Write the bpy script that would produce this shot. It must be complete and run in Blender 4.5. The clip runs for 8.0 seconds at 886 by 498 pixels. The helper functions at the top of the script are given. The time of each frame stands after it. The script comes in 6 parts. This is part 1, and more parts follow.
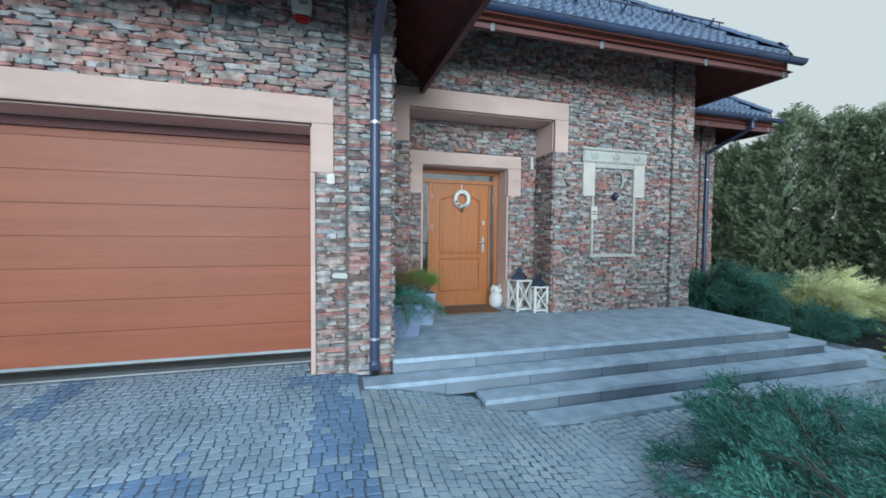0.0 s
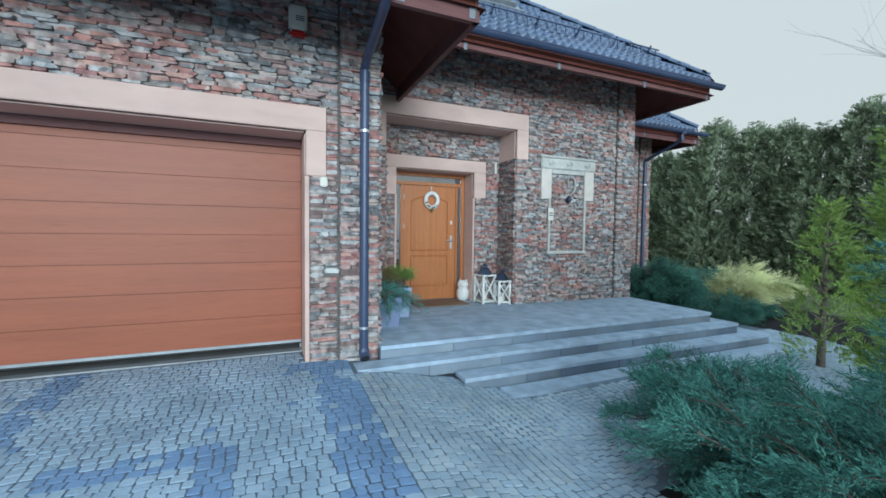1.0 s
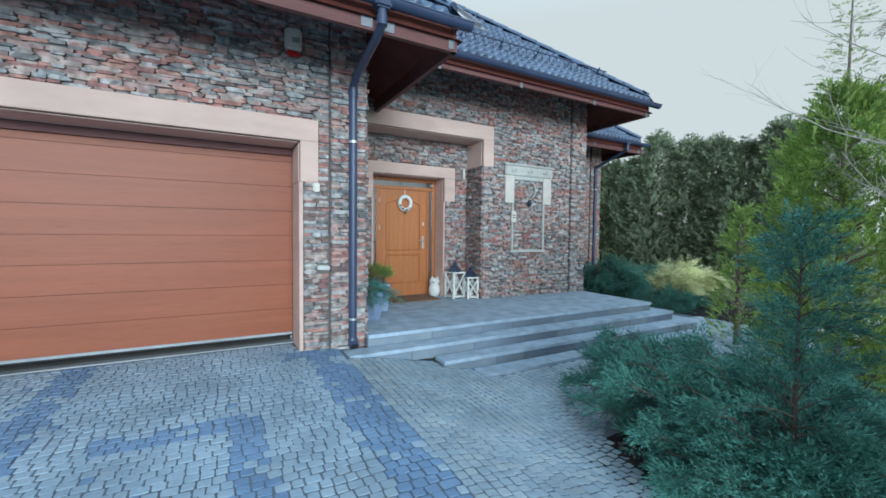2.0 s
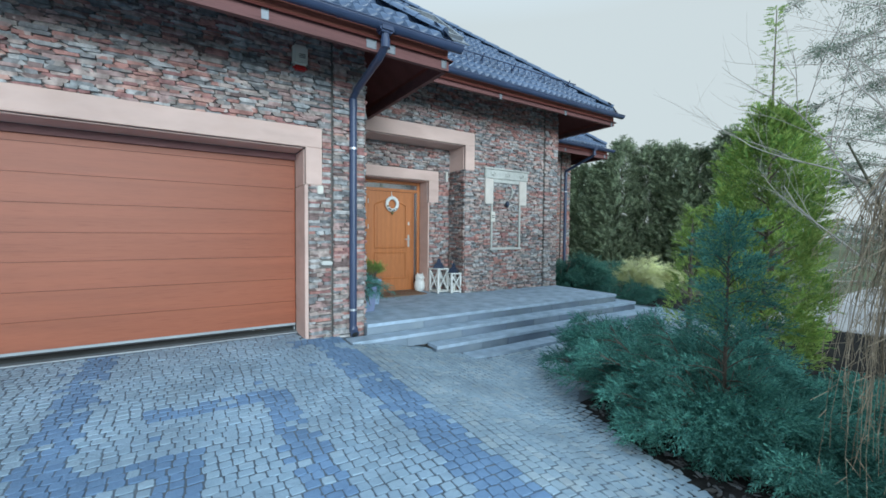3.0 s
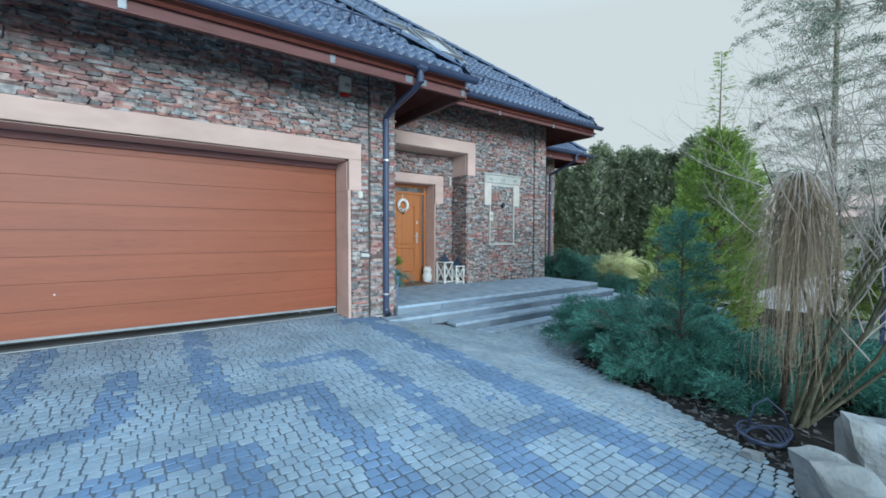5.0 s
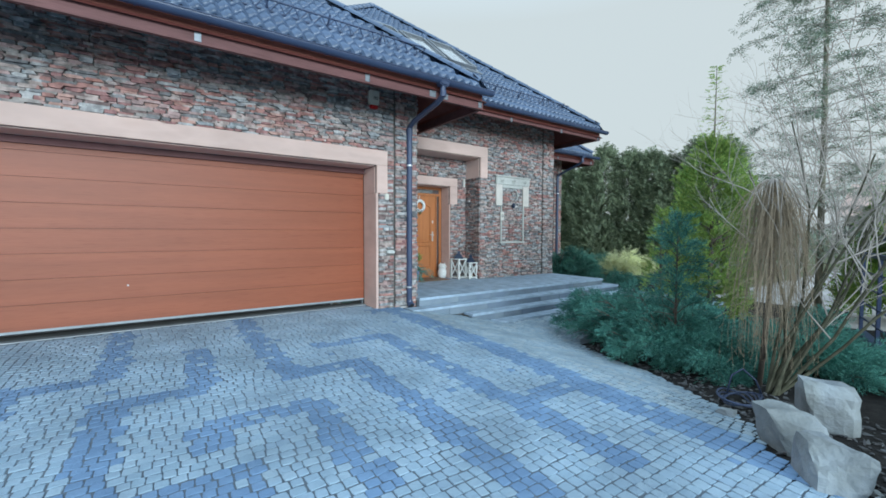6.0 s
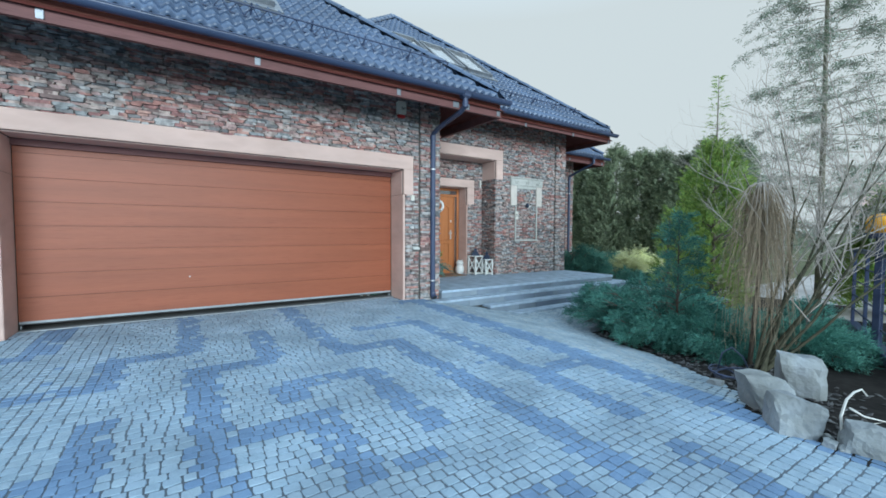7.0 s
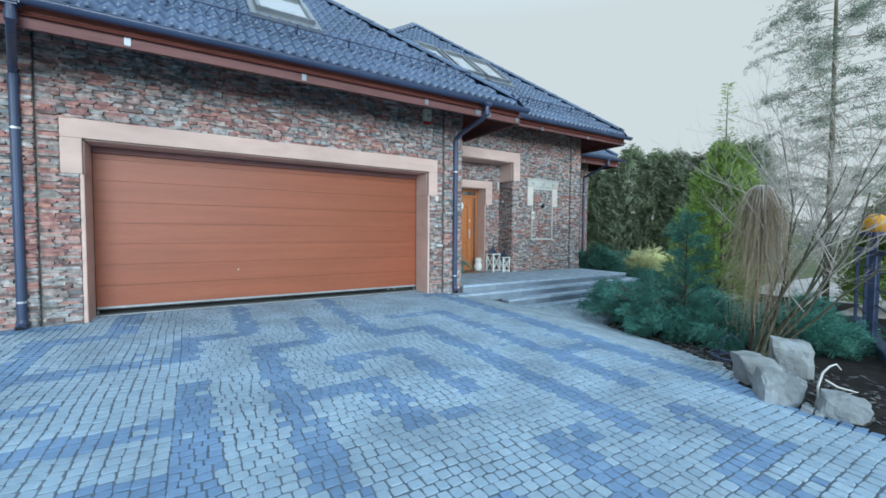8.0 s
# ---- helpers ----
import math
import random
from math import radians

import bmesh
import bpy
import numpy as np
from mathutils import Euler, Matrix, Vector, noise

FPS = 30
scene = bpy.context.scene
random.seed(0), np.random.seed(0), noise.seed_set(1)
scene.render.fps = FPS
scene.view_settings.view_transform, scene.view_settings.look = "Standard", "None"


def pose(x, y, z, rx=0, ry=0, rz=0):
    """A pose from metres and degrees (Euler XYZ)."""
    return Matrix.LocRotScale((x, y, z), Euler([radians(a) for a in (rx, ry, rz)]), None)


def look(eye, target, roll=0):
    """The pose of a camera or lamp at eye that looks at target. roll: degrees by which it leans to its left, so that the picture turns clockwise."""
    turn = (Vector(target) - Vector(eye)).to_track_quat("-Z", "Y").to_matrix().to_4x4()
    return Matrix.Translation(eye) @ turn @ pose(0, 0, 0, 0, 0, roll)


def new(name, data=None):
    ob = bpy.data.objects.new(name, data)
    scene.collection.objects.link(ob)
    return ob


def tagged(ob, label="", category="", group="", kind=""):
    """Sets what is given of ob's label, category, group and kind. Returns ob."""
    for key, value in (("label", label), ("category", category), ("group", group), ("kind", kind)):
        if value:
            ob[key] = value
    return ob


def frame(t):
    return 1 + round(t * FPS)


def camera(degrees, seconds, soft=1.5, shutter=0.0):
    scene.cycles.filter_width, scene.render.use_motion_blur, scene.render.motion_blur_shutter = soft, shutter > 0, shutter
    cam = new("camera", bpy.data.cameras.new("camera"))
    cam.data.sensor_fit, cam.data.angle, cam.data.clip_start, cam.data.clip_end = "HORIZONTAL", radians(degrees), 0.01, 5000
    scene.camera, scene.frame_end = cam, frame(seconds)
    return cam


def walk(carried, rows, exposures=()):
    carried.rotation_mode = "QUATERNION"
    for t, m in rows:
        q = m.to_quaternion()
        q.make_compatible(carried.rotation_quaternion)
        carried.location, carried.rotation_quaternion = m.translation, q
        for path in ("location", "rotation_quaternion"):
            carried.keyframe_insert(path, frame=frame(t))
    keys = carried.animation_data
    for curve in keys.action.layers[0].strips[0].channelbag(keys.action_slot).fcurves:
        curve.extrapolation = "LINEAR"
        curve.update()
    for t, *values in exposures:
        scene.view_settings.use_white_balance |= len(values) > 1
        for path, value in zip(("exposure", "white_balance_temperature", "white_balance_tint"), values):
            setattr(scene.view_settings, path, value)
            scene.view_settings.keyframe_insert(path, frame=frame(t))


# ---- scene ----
cam = camera(95.5, 8.0, soft=1.65)
PATH = [
    (0, (-0.631, -3.973, 1.401), (-0.067, -2.056, 1.319), 0.5),
    (0.5, (-0.857, -4.138, 1.413), (-0.179, -2.258, 1.323), 0.6),
    (1, (-1.073, -4.313, 1.402), (-0.287, -2.476, 1.315), 0.7),
    (1.5, (-1.289, -4.512, 1.396), (-0.407, -2.719, 1.312), 0.7),
    (2.8, (-1.909, -5.009, 1.372), (-0.843, -3.319, 1.297), 0.5),
    (3, (-2.009, -5.063, 1.362), (-0.924, -3.385, 1.286), 0.5),
    (3.5, (-2.272, -5.217, 1.365), (-1.145, -3.567, 1.286), 0.5),
    (4, (-2.528, -5.36, 1.344), (-1.377, -3.727, 1.267), 0.4),
    (5.3, (-3.27, -5.77, 1.316), (-2.099, -4.151, 1.236), 0.2),
    (5.5, (-3.373, -5.85, 1.312), (-2.211, -4.225, 1.233), 0.2),
    (6, (-3.647, -6.041, 1.313), (-2.499, -4.406, 1.229), 0.2),
    (6.5, (-3.904, -6.237, 1.295), (-2.774, -4.588, 1.212), 0.2),
    (7, (-4.161, -6.439, 1.284), (-3.055, -4.775, 1.198), 0.2),
    (7.5, (-4.403, -6.629, 1.282), (-3.322, -4.949, 1.191), 0.3),
    (8, (-4.603, -6.8, 1.251), (-3.551, -5.1, 1.165), 0.4),
]
walk(cam, [(t, look(eye, target, roll)) for t, eye, target, roll in PATH])

# ---- world, sun ----
SUN_DIR = Vector((-0.20, -0.90, 0.06)).normalized()
world = bpy.data.worlds.new("sky")
scene.world = world
world.use_nodes = True
wn = world.node_tree
wn.nodes.clear()
sky = wn.nodes.new("ShaderNodeTexSky")
sky.sky_type = "NISHITA"
sky.sun_disc = False
sky.sun_elevation = math.asin(SUN_DIR.z)
sky.sun_rotation = math.atan2(SUN_DIR.x, SUN_DIR.y)
sky.air_density = 1.0
sky.dust_density = 3.5
sky.ozone_density = 1.0
bg = wn.nodes.new("ShaderNodeBackground")
bg.inputs["Strength"].default_value = 0.05
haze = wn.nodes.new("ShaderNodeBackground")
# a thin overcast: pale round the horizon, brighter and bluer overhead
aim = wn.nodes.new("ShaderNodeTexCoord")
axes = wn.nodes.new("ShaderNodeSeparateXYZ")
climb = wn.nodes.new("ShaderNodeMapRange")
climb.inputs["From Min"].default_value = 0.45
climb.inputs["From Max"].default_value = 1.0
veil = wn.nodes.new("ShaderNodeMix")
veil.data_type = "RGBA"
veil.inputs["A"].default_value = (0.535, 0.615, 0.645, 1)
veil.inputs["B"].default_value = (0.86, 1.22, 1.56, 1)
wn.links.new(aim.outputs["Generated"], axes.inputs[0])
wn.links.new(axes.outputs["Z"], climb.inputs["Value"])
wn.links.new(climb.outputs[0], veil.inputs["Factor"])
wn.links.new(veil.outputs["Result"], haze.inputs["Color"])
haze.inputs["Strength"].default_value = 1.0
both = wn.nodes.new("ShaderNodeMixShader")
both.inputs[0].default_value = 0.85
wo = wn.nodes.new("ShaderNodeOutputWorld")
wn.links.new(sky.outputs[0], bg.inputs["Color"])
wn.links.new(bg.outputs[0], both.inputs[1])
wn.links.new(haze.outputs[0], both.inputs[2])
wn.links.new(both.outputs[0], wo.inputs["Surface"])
sun_data = bpy.data.lights.new("sun", "SUN")
sun_data.energy = 4.0
sun_data.angle = radians(40)
sun_data.color = (0.70, 0.88, 1.0)
sun = new("sun", sun_data)
sun.matrix_world = look(SUN_DIR * 40, (0, 0, 0))
scene.view_settings.exposure = 0.42


# ---- materials ----
def surface(name, colors, rough=0.8, metal=0.0, scale=6.0, vary=0.35, bump=0.3, fine=60.0, random_from="", stretch=(1, 1, 1), spec=0.5, stain=0.25, stain_scale=0.9, translucent=0.0, steps=False):
    """A node material: a ramp of colours picked by piece (object or island) and by noise, stains, fine bump."""
    m = bpy.data.materials.new(name)
    m.use_nodes = True
    nt = m.node_tree
    p = nt.nodes["Principled BSDF"]
    p.inputs["Roughness"].default_value = rough
    p.inputs["Metallic"].default_value = metal
    p.inputs["Specular IOR Level"].default_value = spec
    geo = nt.nodes.new("ShaderNodeNewGeometry")
    mapping = nt.nodes.new("ShaderNodeMapping")
    mapping.inputs["Scale"].default_value = stretch
    nt.links.new(geo.outputs["Position"], mapping.inputs["Vector"])

    def noise_at(s, detail=5.0):
        n = nt.nodes.new("ShaderNodeTexNoise")
        n.inputs["Scale"].default_value = s
        n.inputs["Detail"].default_value = detail
        nt.links.new(mapping.outputs[0], n.inputs["Vector"])
        return n.outputs["Fac"]

    def math_node(op, a, b, clamp=False):
        n = nt.nodes.new("ShaderNodeMath")
        n.operation = op
        n.use_clamp = clamp
        for i, v in enumerate((a, b)):
            if isinstance(v, (int, float)):
                n.inputs[i].default_value = v
            else:
                nt.links.new(v, n.inputs[i])
        return n.outputs[0]

    broad = math_node("MULTIPLY_ADD", noise_at(scale), 2.0)
    nt.nodes[-1].inputs[2].default_value = -0.5
    if random_from == "object":
        pick = nt.nodes.new("ShaderNodeObjectInfo").outputs["Random"]
    elif random_from == "island":
        pick = geo.outputs["Random Per Island"]
    else:
        pick = None
    if pick is None:
        fac = broad
    else:
        fac = math_node("ADD", math_node("MULTIPLY", pick, 1.0 - vary), math_node("MULTIPLY", broad, vary), True)
    ramp = nt.nodes.new("ShaderNodeValToRGB")
    ramp.color_ramp.interpolation = "CONSTANT" if steps else "LINEAR"
    el = ramp.color_ramp.elements
    while len(el) < len(colors):
        el.new(0.5)
    for i, c in enumerate(colors):
        el[i].position = i / (len(colors) if steps else max(1, len(colors) - 1))
        el[i].color = (*c, 1)
    nt.links.new(fac, ramp.inputs[0])
    grime = noise_at(stain_scale, 8.0)
    shade = nt.nodes.new("ShaderNodeMapRange")
    shade.inputs["From Min"].default_value = 0.35
    shade.inputs["From Max"].default_value = 0.65
    shade.inputs["To Min"].default_value = 1.0 - stain
    shade.inputs["To Max"].default_value = 1.0 + stain * 0.4
    nt.links.new(grime, shade.inputs["Value"])
    mix = nt.nodes.new("ShaderNodeMix")
    mix.data_type = "RGBA"
    mix.blend_type = "MULTIPLY"
    mix.inputs["Factor"].default_value = 1.0
    grey = nt.nodes.new("ShaderNodeCombineColor")
    for i in range(3):
        nt.links.new(shade.outputs[0], grey.inputs[i])
    nt.links.new(ramp.outputs[0], mix.inputs["A"])
    nt.links.new(grey.outputs[0], mix.inputs["B"])
    nt.links.new(mix.outputs["Result"], p.inputs["Base Color"])
    tiny = noise_at(fine, 4.0)
    rr = nt.nodes.new("ShaderNodeMapRange")
    rr.inputs["To Min"].default_value = max(0.02, rough - 0.12)
    rr.inputs["To Max"].default_value = min(1.0, rough + 0.12)
    nt.links.new(tiny, rr.inputs["Value"])
    nt.links.new(rr.outputs[0], p.inputs["Roughness"])
    if bump:
        b = nt.nodes.new("ShaderNodeBump")
        b.inputs["Strength"].default_value = bump
        b.inputs["Distance"].default_value = 0.01
        nt.links.new(tiny, b.inputs["Height"])
        nt.links.new(b.outputs[0], p.inputs["Normal"])
    if translucent:
        tr = nt.nodes.new("ShaderNodeBsdfTranslucent")
        nt.links.new(mix.outputs["Result"], tr.inputs["Color"])
        ms = nt.nodes.new("ShaderNodeMixShader")
        ms.inputs[0].default_value = translucent
        out = nt.nodes["Material Output"]
        nt.links.new(p.outputs[0], ms.inputs[1])
        nt.links.new(tr.outputs[0], ms.inputs[2])
        nt.links.new(ms.outputs[0], out.inputs["Surface"])
    return m


def glass(name, color, rough=0.02, ior=1.5):
    m = bpy.data.materials.new(name)
    m.use_nodes = True
    p = m.node_tree.nodes["Principled BSDF"]
    p.inputs["Base Color"].default_value = (*color, 1)
    p.inputs["Roughness"].default_value = rough
    p.inputs["Transmission Weight"].default_value = 0.85
    p.inputs["IOR"].default_value = ior
    return m


STONE = [(0.22, 0.235, 0.25), (0.37, 0.375, 0.38), (0.165, 0.165, 0.17), (0.30, 0.31, 0.315), (0.45, 0.43, 0.42), (0.25, 0.24, 0.24), (0.35, 0.305, 0.28), (0.42, 0.29, 0.27), (0.22, 0.155, 0.145), (0.46, 0.365, 0.33), (0.43, 0.22, 0.19), (0.33, 0.17, 0.16), (0.48, 0.285, 0.24), (0.39, 0.18, 0.145), (0.50, 0.25, 0.175)]
m_stone_one = surface("ledge stone", STONE, 0.88, scale=0.9, vary=0.42, bump=0.9, fine=45, random_from="object", spec=0.25, stain=0.42, stain_scale=15, steps=True)
m_stone_many = surface("ledge stone joined", STONE, 0.88, scale=0.9, vary=0.42, bump=0.9, fine=45, random_from="island", spec=0.25, stain=0.42, stain_scale=15, steps=True)
m_white_stone = surface("pale field stone", [(0.45, 0.46, 0.44), (0.58, 0.58, 0.55)], 0.8)
m_mortar = surface("dark joint", [(0.13, 0.122, 0.115), (0.20, 0.185, 0.17)], 0.95, scale=8)
COB = [(0.268, 0.373, 0.478), (0.325, 0.441, 0.546), (0.294, 0.410, 0.509), (0.362, 0.478, 0.572), (0.310, 0.425, 0.530), (0.346, 0.441, 0.509)]
DARK = [(0.150, 0.250, 0.400), (0.200, 0.320, 0.485), (0.172, 0.280, 0.435), (0.230, 0.355, 0.515)]
WARM = [(0.25, 0.34, 0.42), (0.345, 0.44, 0.505), (0.29, 0.385, 0.46), (0.39, 0.475, 0.525), (0.33, 0.37, 0.39)]
m_cob_one = surface("granite sett", COB, 0.9, scale=5, vary=0.3, bump=0.6, fine=55, random_from="object", spec=0.15, stain=0.22, stain_scale=1.6)
m_cob_many = surface("granite setts", COB, 0.9, scale=5, vary=0.3, bump=0.6, fine=55, random_from="island", spec=0.15, stain=0.22, stain_scale=1.6)
m_dark_one = surface("basalt sett", DARK, 0.9, scale=5, vary=0.3, bump=0.6, fine=55, random_from="object", spec=0.15, stain=0.22, stain_scale=1.6)
m_dark_many = surface("basalt setts", DARK, 0.9, scale=5, vary=0.3, bump=0.6, fine=55, random_from="island", spec=0.15, stain=0.22, stain_scale=1.6)
m_warm_many = surface("pale granite setts", WARM, 0.9, scale=5, vary=0.3, bump=0.6, fine=55, random_from="island", spec=0.15, stain=0.22, stain_scale=1.6)
m_sand = surface("sand in the joints", [(0.105, 0.142, 0.180), (0.17, 0.21, 0.245)], 0.95, scale=5, fine=200)
m_soil = surface("bark soil", [(0.009, 0.009, 0.009), (0.020, 0.018, 0.017), (0.032, 0.031, 0.029)], 0.95, scale=10, bump=1.0, fine=40, spec=0.2)
m_chip = surface("bark chips", [(0.030, 0.029, 0.028), (0.07, 0.07, 0.074), (0.14, 0.148, 0.155), (0.05, 0.044, 0.038)], 0.9, scale=9, vary=0.25, random_from="island", bump=0.4)
# lane gravel, pale because sunlight on the ground is put into the colour
m_gravel_sunlit = surface("gravel of the lane with sunlight in its colour", [(0.34, 0.33, 0.32), (0.50, 0.47, 0.45), (0.42, 0.40, 0.39)], 0.95, scale=9, bump=0.6, fine=120)
m_lawn = surface("rough grass", [(0.05, 0.075, 0.025), (0.10, 0.12, 0.05), (0.16, 0.15, 0.09)], 0.95, scale=2, bump=1.0, fine=40)
m_trim = surface("rosy sandstone", [(0.60, 0.42, 0.365), (0.665, 0.48, 0.42), (0.63, 0.44, 0.378)], 0.8, scale=2.2, bump=0.15, fine=150, stain=0.12, stretch=(1, 1, 2.5), spec=0.3)
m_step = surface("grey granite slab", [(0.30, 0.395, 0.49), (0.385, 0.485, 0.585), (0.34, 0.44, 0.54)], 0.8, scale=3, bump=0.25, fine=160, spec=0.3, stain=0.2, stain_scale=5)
# blue grey stone, darkened in colour for the shade on upright faces
m_riser_shaded = surface("blue grey riser stone with shade in its colour", [(0.14, 0.185, 0.245), (0.25, 0.305, 0.35), (0.18, 0.235, 0.31), (0.22, 0.275, 0.315)], 0.8, scale=5, vary=0.25, bump=0.35, fine=130, random_from="object", spec=0.25)
m_door_wood = surface("golden oak", [(0.37, 0.122, 0.038), (0.48, 0.172, 0.060), (0.42, 0.145, 0.046)], 0.4, scale=5, bump=0.06, fine=90, stretch=(14, 14, 0.9), stain=0.14)
m_gate_wood = surface("wood grain laminate", [(0.245, 0.064, 0.029), (0.315, 0.090, 0.043), (0.275, 0.074, 0.034)], 0.45, scale=5, bump=0.05, fine=90, stretch=(0.8, 14, 14), spec=0.35, stain=0.12, stain_scale=0.6)
m_fascia = surface("mahogany stained board", [(0.125, 0.050, 0.048), (0.185, 0.080, 0.076), (0.148, 0.060, 0.058)], 0.6, scale=4, bump=0.1, fine=80, stretch=(0.8, 6, 10), spec=0.3, stain=0.2)
m_fascia_upper = surface("reddish upper board", [(0.19, 0.058, 0.042), (0.25, 0.083, 0.062), (0.215, 0.068, 0.05)], 0.6, scale=4, bump=0.1, fine=80, stretch=(0.8, 6, 10), spec=0.2, stain=0.15)
m_soffit = surface("dark mahogany lining", [(0.13, 0.036, 0.030), (0.185, 0.056, 0.048)], 0.6, scale=4, bump=0.1, stain=0.1, spec=0.25)
m_gutter = surface("anthracite blue plastic", [(0.036, 0.055, 0.107), (0.052, 0.075, 0.143)], 0.38, scale=3, bump=0.03, stain=0.15)
m_tile_one = surface("blue glazed roof tile", [(0.056, 0.092, 0.160), (0.090, 0.138, 0.228), (0.072, 0.114, 0.192)], 0.36, scale=3, vary=0.4, bump=0.08, random_from="object", stain=0.2)
m_tile_many = surface("blue glazed roof tiles", [(0.056, 0.092, 0.160), (0.090, 0.138, 0.228), (0.072, 0.114, 0.192)], 0.36, scale=3, vary=0.4, bump=0.08, random_from="island", stain=0.2)
m_roof_deck = surface("roof underlay", [(0.045, 0.070, 0.115), (0.060, 0.088, 0.14)], 0.7)
m_lead = surface("grey flashing", [(0.22, 0.24, 0.27), (0.30, 0.32, 0.34)], 0.45, metal=0.5, bump=0.05)
m_zinc = surface("zinc bracket", [(0.55, 0.57, 0.60), (0.68, 0.70, 0.72)], 0.35, metal=0.7, bump=0.05)
m_white = surface("white plastic", [(0.648, 0.616, 0.554), (0.720, 0.684, 0.618)], 0.5, bump=0.03, stain=0.08)
m_cream = surface("cream plastic", [(0.62, 0.60, 0.52), (0.70, 0.68, 0.60)], 0.5, bump=0.03, stain=0.08)
m_red = surface("red plastic", [(0.45, 0.02, 0.02), (0.60, 0.035, 0.03)], 0.3, bump=0.02, stain=0.05)
m_black = surface("black rubber", [(0.012, 0.012, 0.013), (0.03, 0.03, 0.03)], 0.7)
m_steel = surface("brushed steel", [(0.55, 0.55, 0.54), (0.65, 0.65, 0.64)], 0.35, metal=0.35, bump=0.03)
m_alu = surface("aluminium edge", [(0.27, 0.30, 0.32), (0.36, 0.39, 0.41)], 0.5, metal=0.3, bump=0.03)
m_paint_white = surface("worn white paint", [(0.66, 0.66, 0.63), (0.78, 0.78, 0.75)], 0.65, scale=14, bump=0.2, stain=0.15, stain_scale=6)
m_blue_metal = surface("dark blue metal lid", [(0.03, 0.045, 0.085), (0.055, 0.075, 0.12)], 0.45, metal=0.3, bump=0.1)
m_pot = surface("slate blue glazed pot", [(0.14, 0.18, 0.30), (0.20, 0.24, 0.37)], 0.5, scale=5, bump=0.08)
m_pot_light = surface("pale blue pot", [(0.22, 0.30, 0.42), (0.30, 0.38, 0.50)], 0.5, scale=5, bump=0.08)
m_mat = surface("brown coir", [(0.200, 0.120, 0.077), (0.340, 0.210, 0.132)], 0.95, scale=30, bump=1.0, fine=220)
m_niche = surface("weathered pale wood", [(0.45, 0.45, 0.42), (0.58, 0.58, 0.54)], 0.8, scale=14, bump=0.3, stain=0.2)
m_niche_panel = surface("warm white board", [(0.60, 0.54, 0.49), (0.68, 0.62, 0.56)], 0.7, scale=8, bump=0.15, stain=0.12)
m_rock = surface("pale quarry rock", [(0.184, 0.214, 0.241), (0.307, 0.344, 0.367), (0.253, 0.280, 0.282), (0.352, 0.377, 0.377)], 0.85, scale=4, bump=1.0, fine=35, stain=0.3, stain_scale=3)
m_gate = surface("blue powder coated steel", [(0.035, 0.055, 0.12), (0.05, 0.075, 0.15)], 0.45, metal=0.2, bump=0.04)
m_bark = surface("grey brown bark", [(0.085, 0.068, 0.056), (0.175, 0.140, 0.115)], 0.9, scale=20, bump=0.8, fine=70)
m_larch_bark = surface("olive grey larch bark", [(0.15, 0.14, 0.10), (0.27, 0.25, 0.19)], 0.9, scale=14, bump=0.8, fine=60, spec=0.2)
m_olive = surface("olive green smooth bark", [(0.042, 0.044, 0.030), (0.082, 0.082, 0.056), (0.125, 0.122, 0.088)], 0.85, scale=12, bump=0.4, fine=80, spec=0.15)
m_straw = surface("straw brown twigs", [(0.19, 0.15, 0.10), (0.40, 0.325, 0.235), (0.29, 0.225, 0.155)], 0.9, scale=6, vary=0.3, random_from="island", bump=0.0, spec=0.2)
m_twig = surface("pale grey twigs", [(0.350, 0.316, 0.282), (0.537, 0.487, 0.443)], 0.8, scale=8, vary=0.3, random_from="island", bump=0.2)
m_jun = surface("blue green juniper", [(0.018, 0.085, 0.082), (0.062, 0.215, 0.190), (0.135, 0.375, 0.295), (0.036, 0.145, 0.130), (0.200, 0.470, 0.335)], 0.75, scale=3, vary=0.4, random_from="island", bump=0.0, spec=0.2, stain=0.4, stain_scale=3.5, translucent=0.05)
m_jun_dark = surface("dark green juniper", [(0.030, 0.105, 0.090), (0.075, 0.215, 0.170), (0.155, 0.34, 0.25)], 0.75, scale=3, vary=0.45, random_from="island", bump=0.0, spec=0.2, stain=0.3, stain_scale=2.5, translucent=0.06)
# very pale leaf colours: direct sunlight on this bush is painted in
m_yellow_sunlit = surface("yellow green juniper with sunlight in its colour", [(0.45, 0.52, 0.22), (0.72, 0.75, 0.38), (0.88, 0.87, 0.58), (0.60, 0.65, 0.30), (0.85, 0.84, 0.50)], 0.7, scale=3, vary=0.45, random_from="island", bump=0.0, spec=0.2, translucent=0.35)
m_thuja = surface("fresh green thuja", [(0.085, 0.195, 0.062), (0.20, 0.37, 0.10), (0.42, 0.53, 0.15), (0.135, 0.285, 0.09), (0.60, 0.58, 0.22)], 0.75, scale=1.6, vary=0.55, random_from="island", bump=0.0, spec=0.2, stain=0.4, stain_scale=2.0, translucent=0.3)
m_hedge = surface("hedge thuja", [(0.055, 0.095, 0.062), (0.20, 0.27, 0.175), (0.42, 0.475, 0.31), (0.14, 0.205, 0.14), (0.31, 0.355, 0.23)], 0.75, scale=1.2, vary=0.45, random_from="island", bump=0.0, spec=0.2, stain=0.4, stain_scale=1.6, translucent=0.06)
m_larch = surface("blue grey needles", [(0.12, 0.175, 0.14), (0.24, 0.32, 0.245), (0.38, 0.44, 0.30)], 0.8, scale=2, vary=0.5, random_from="island", bump=0.0, spec=0.2, translucent=0.2)
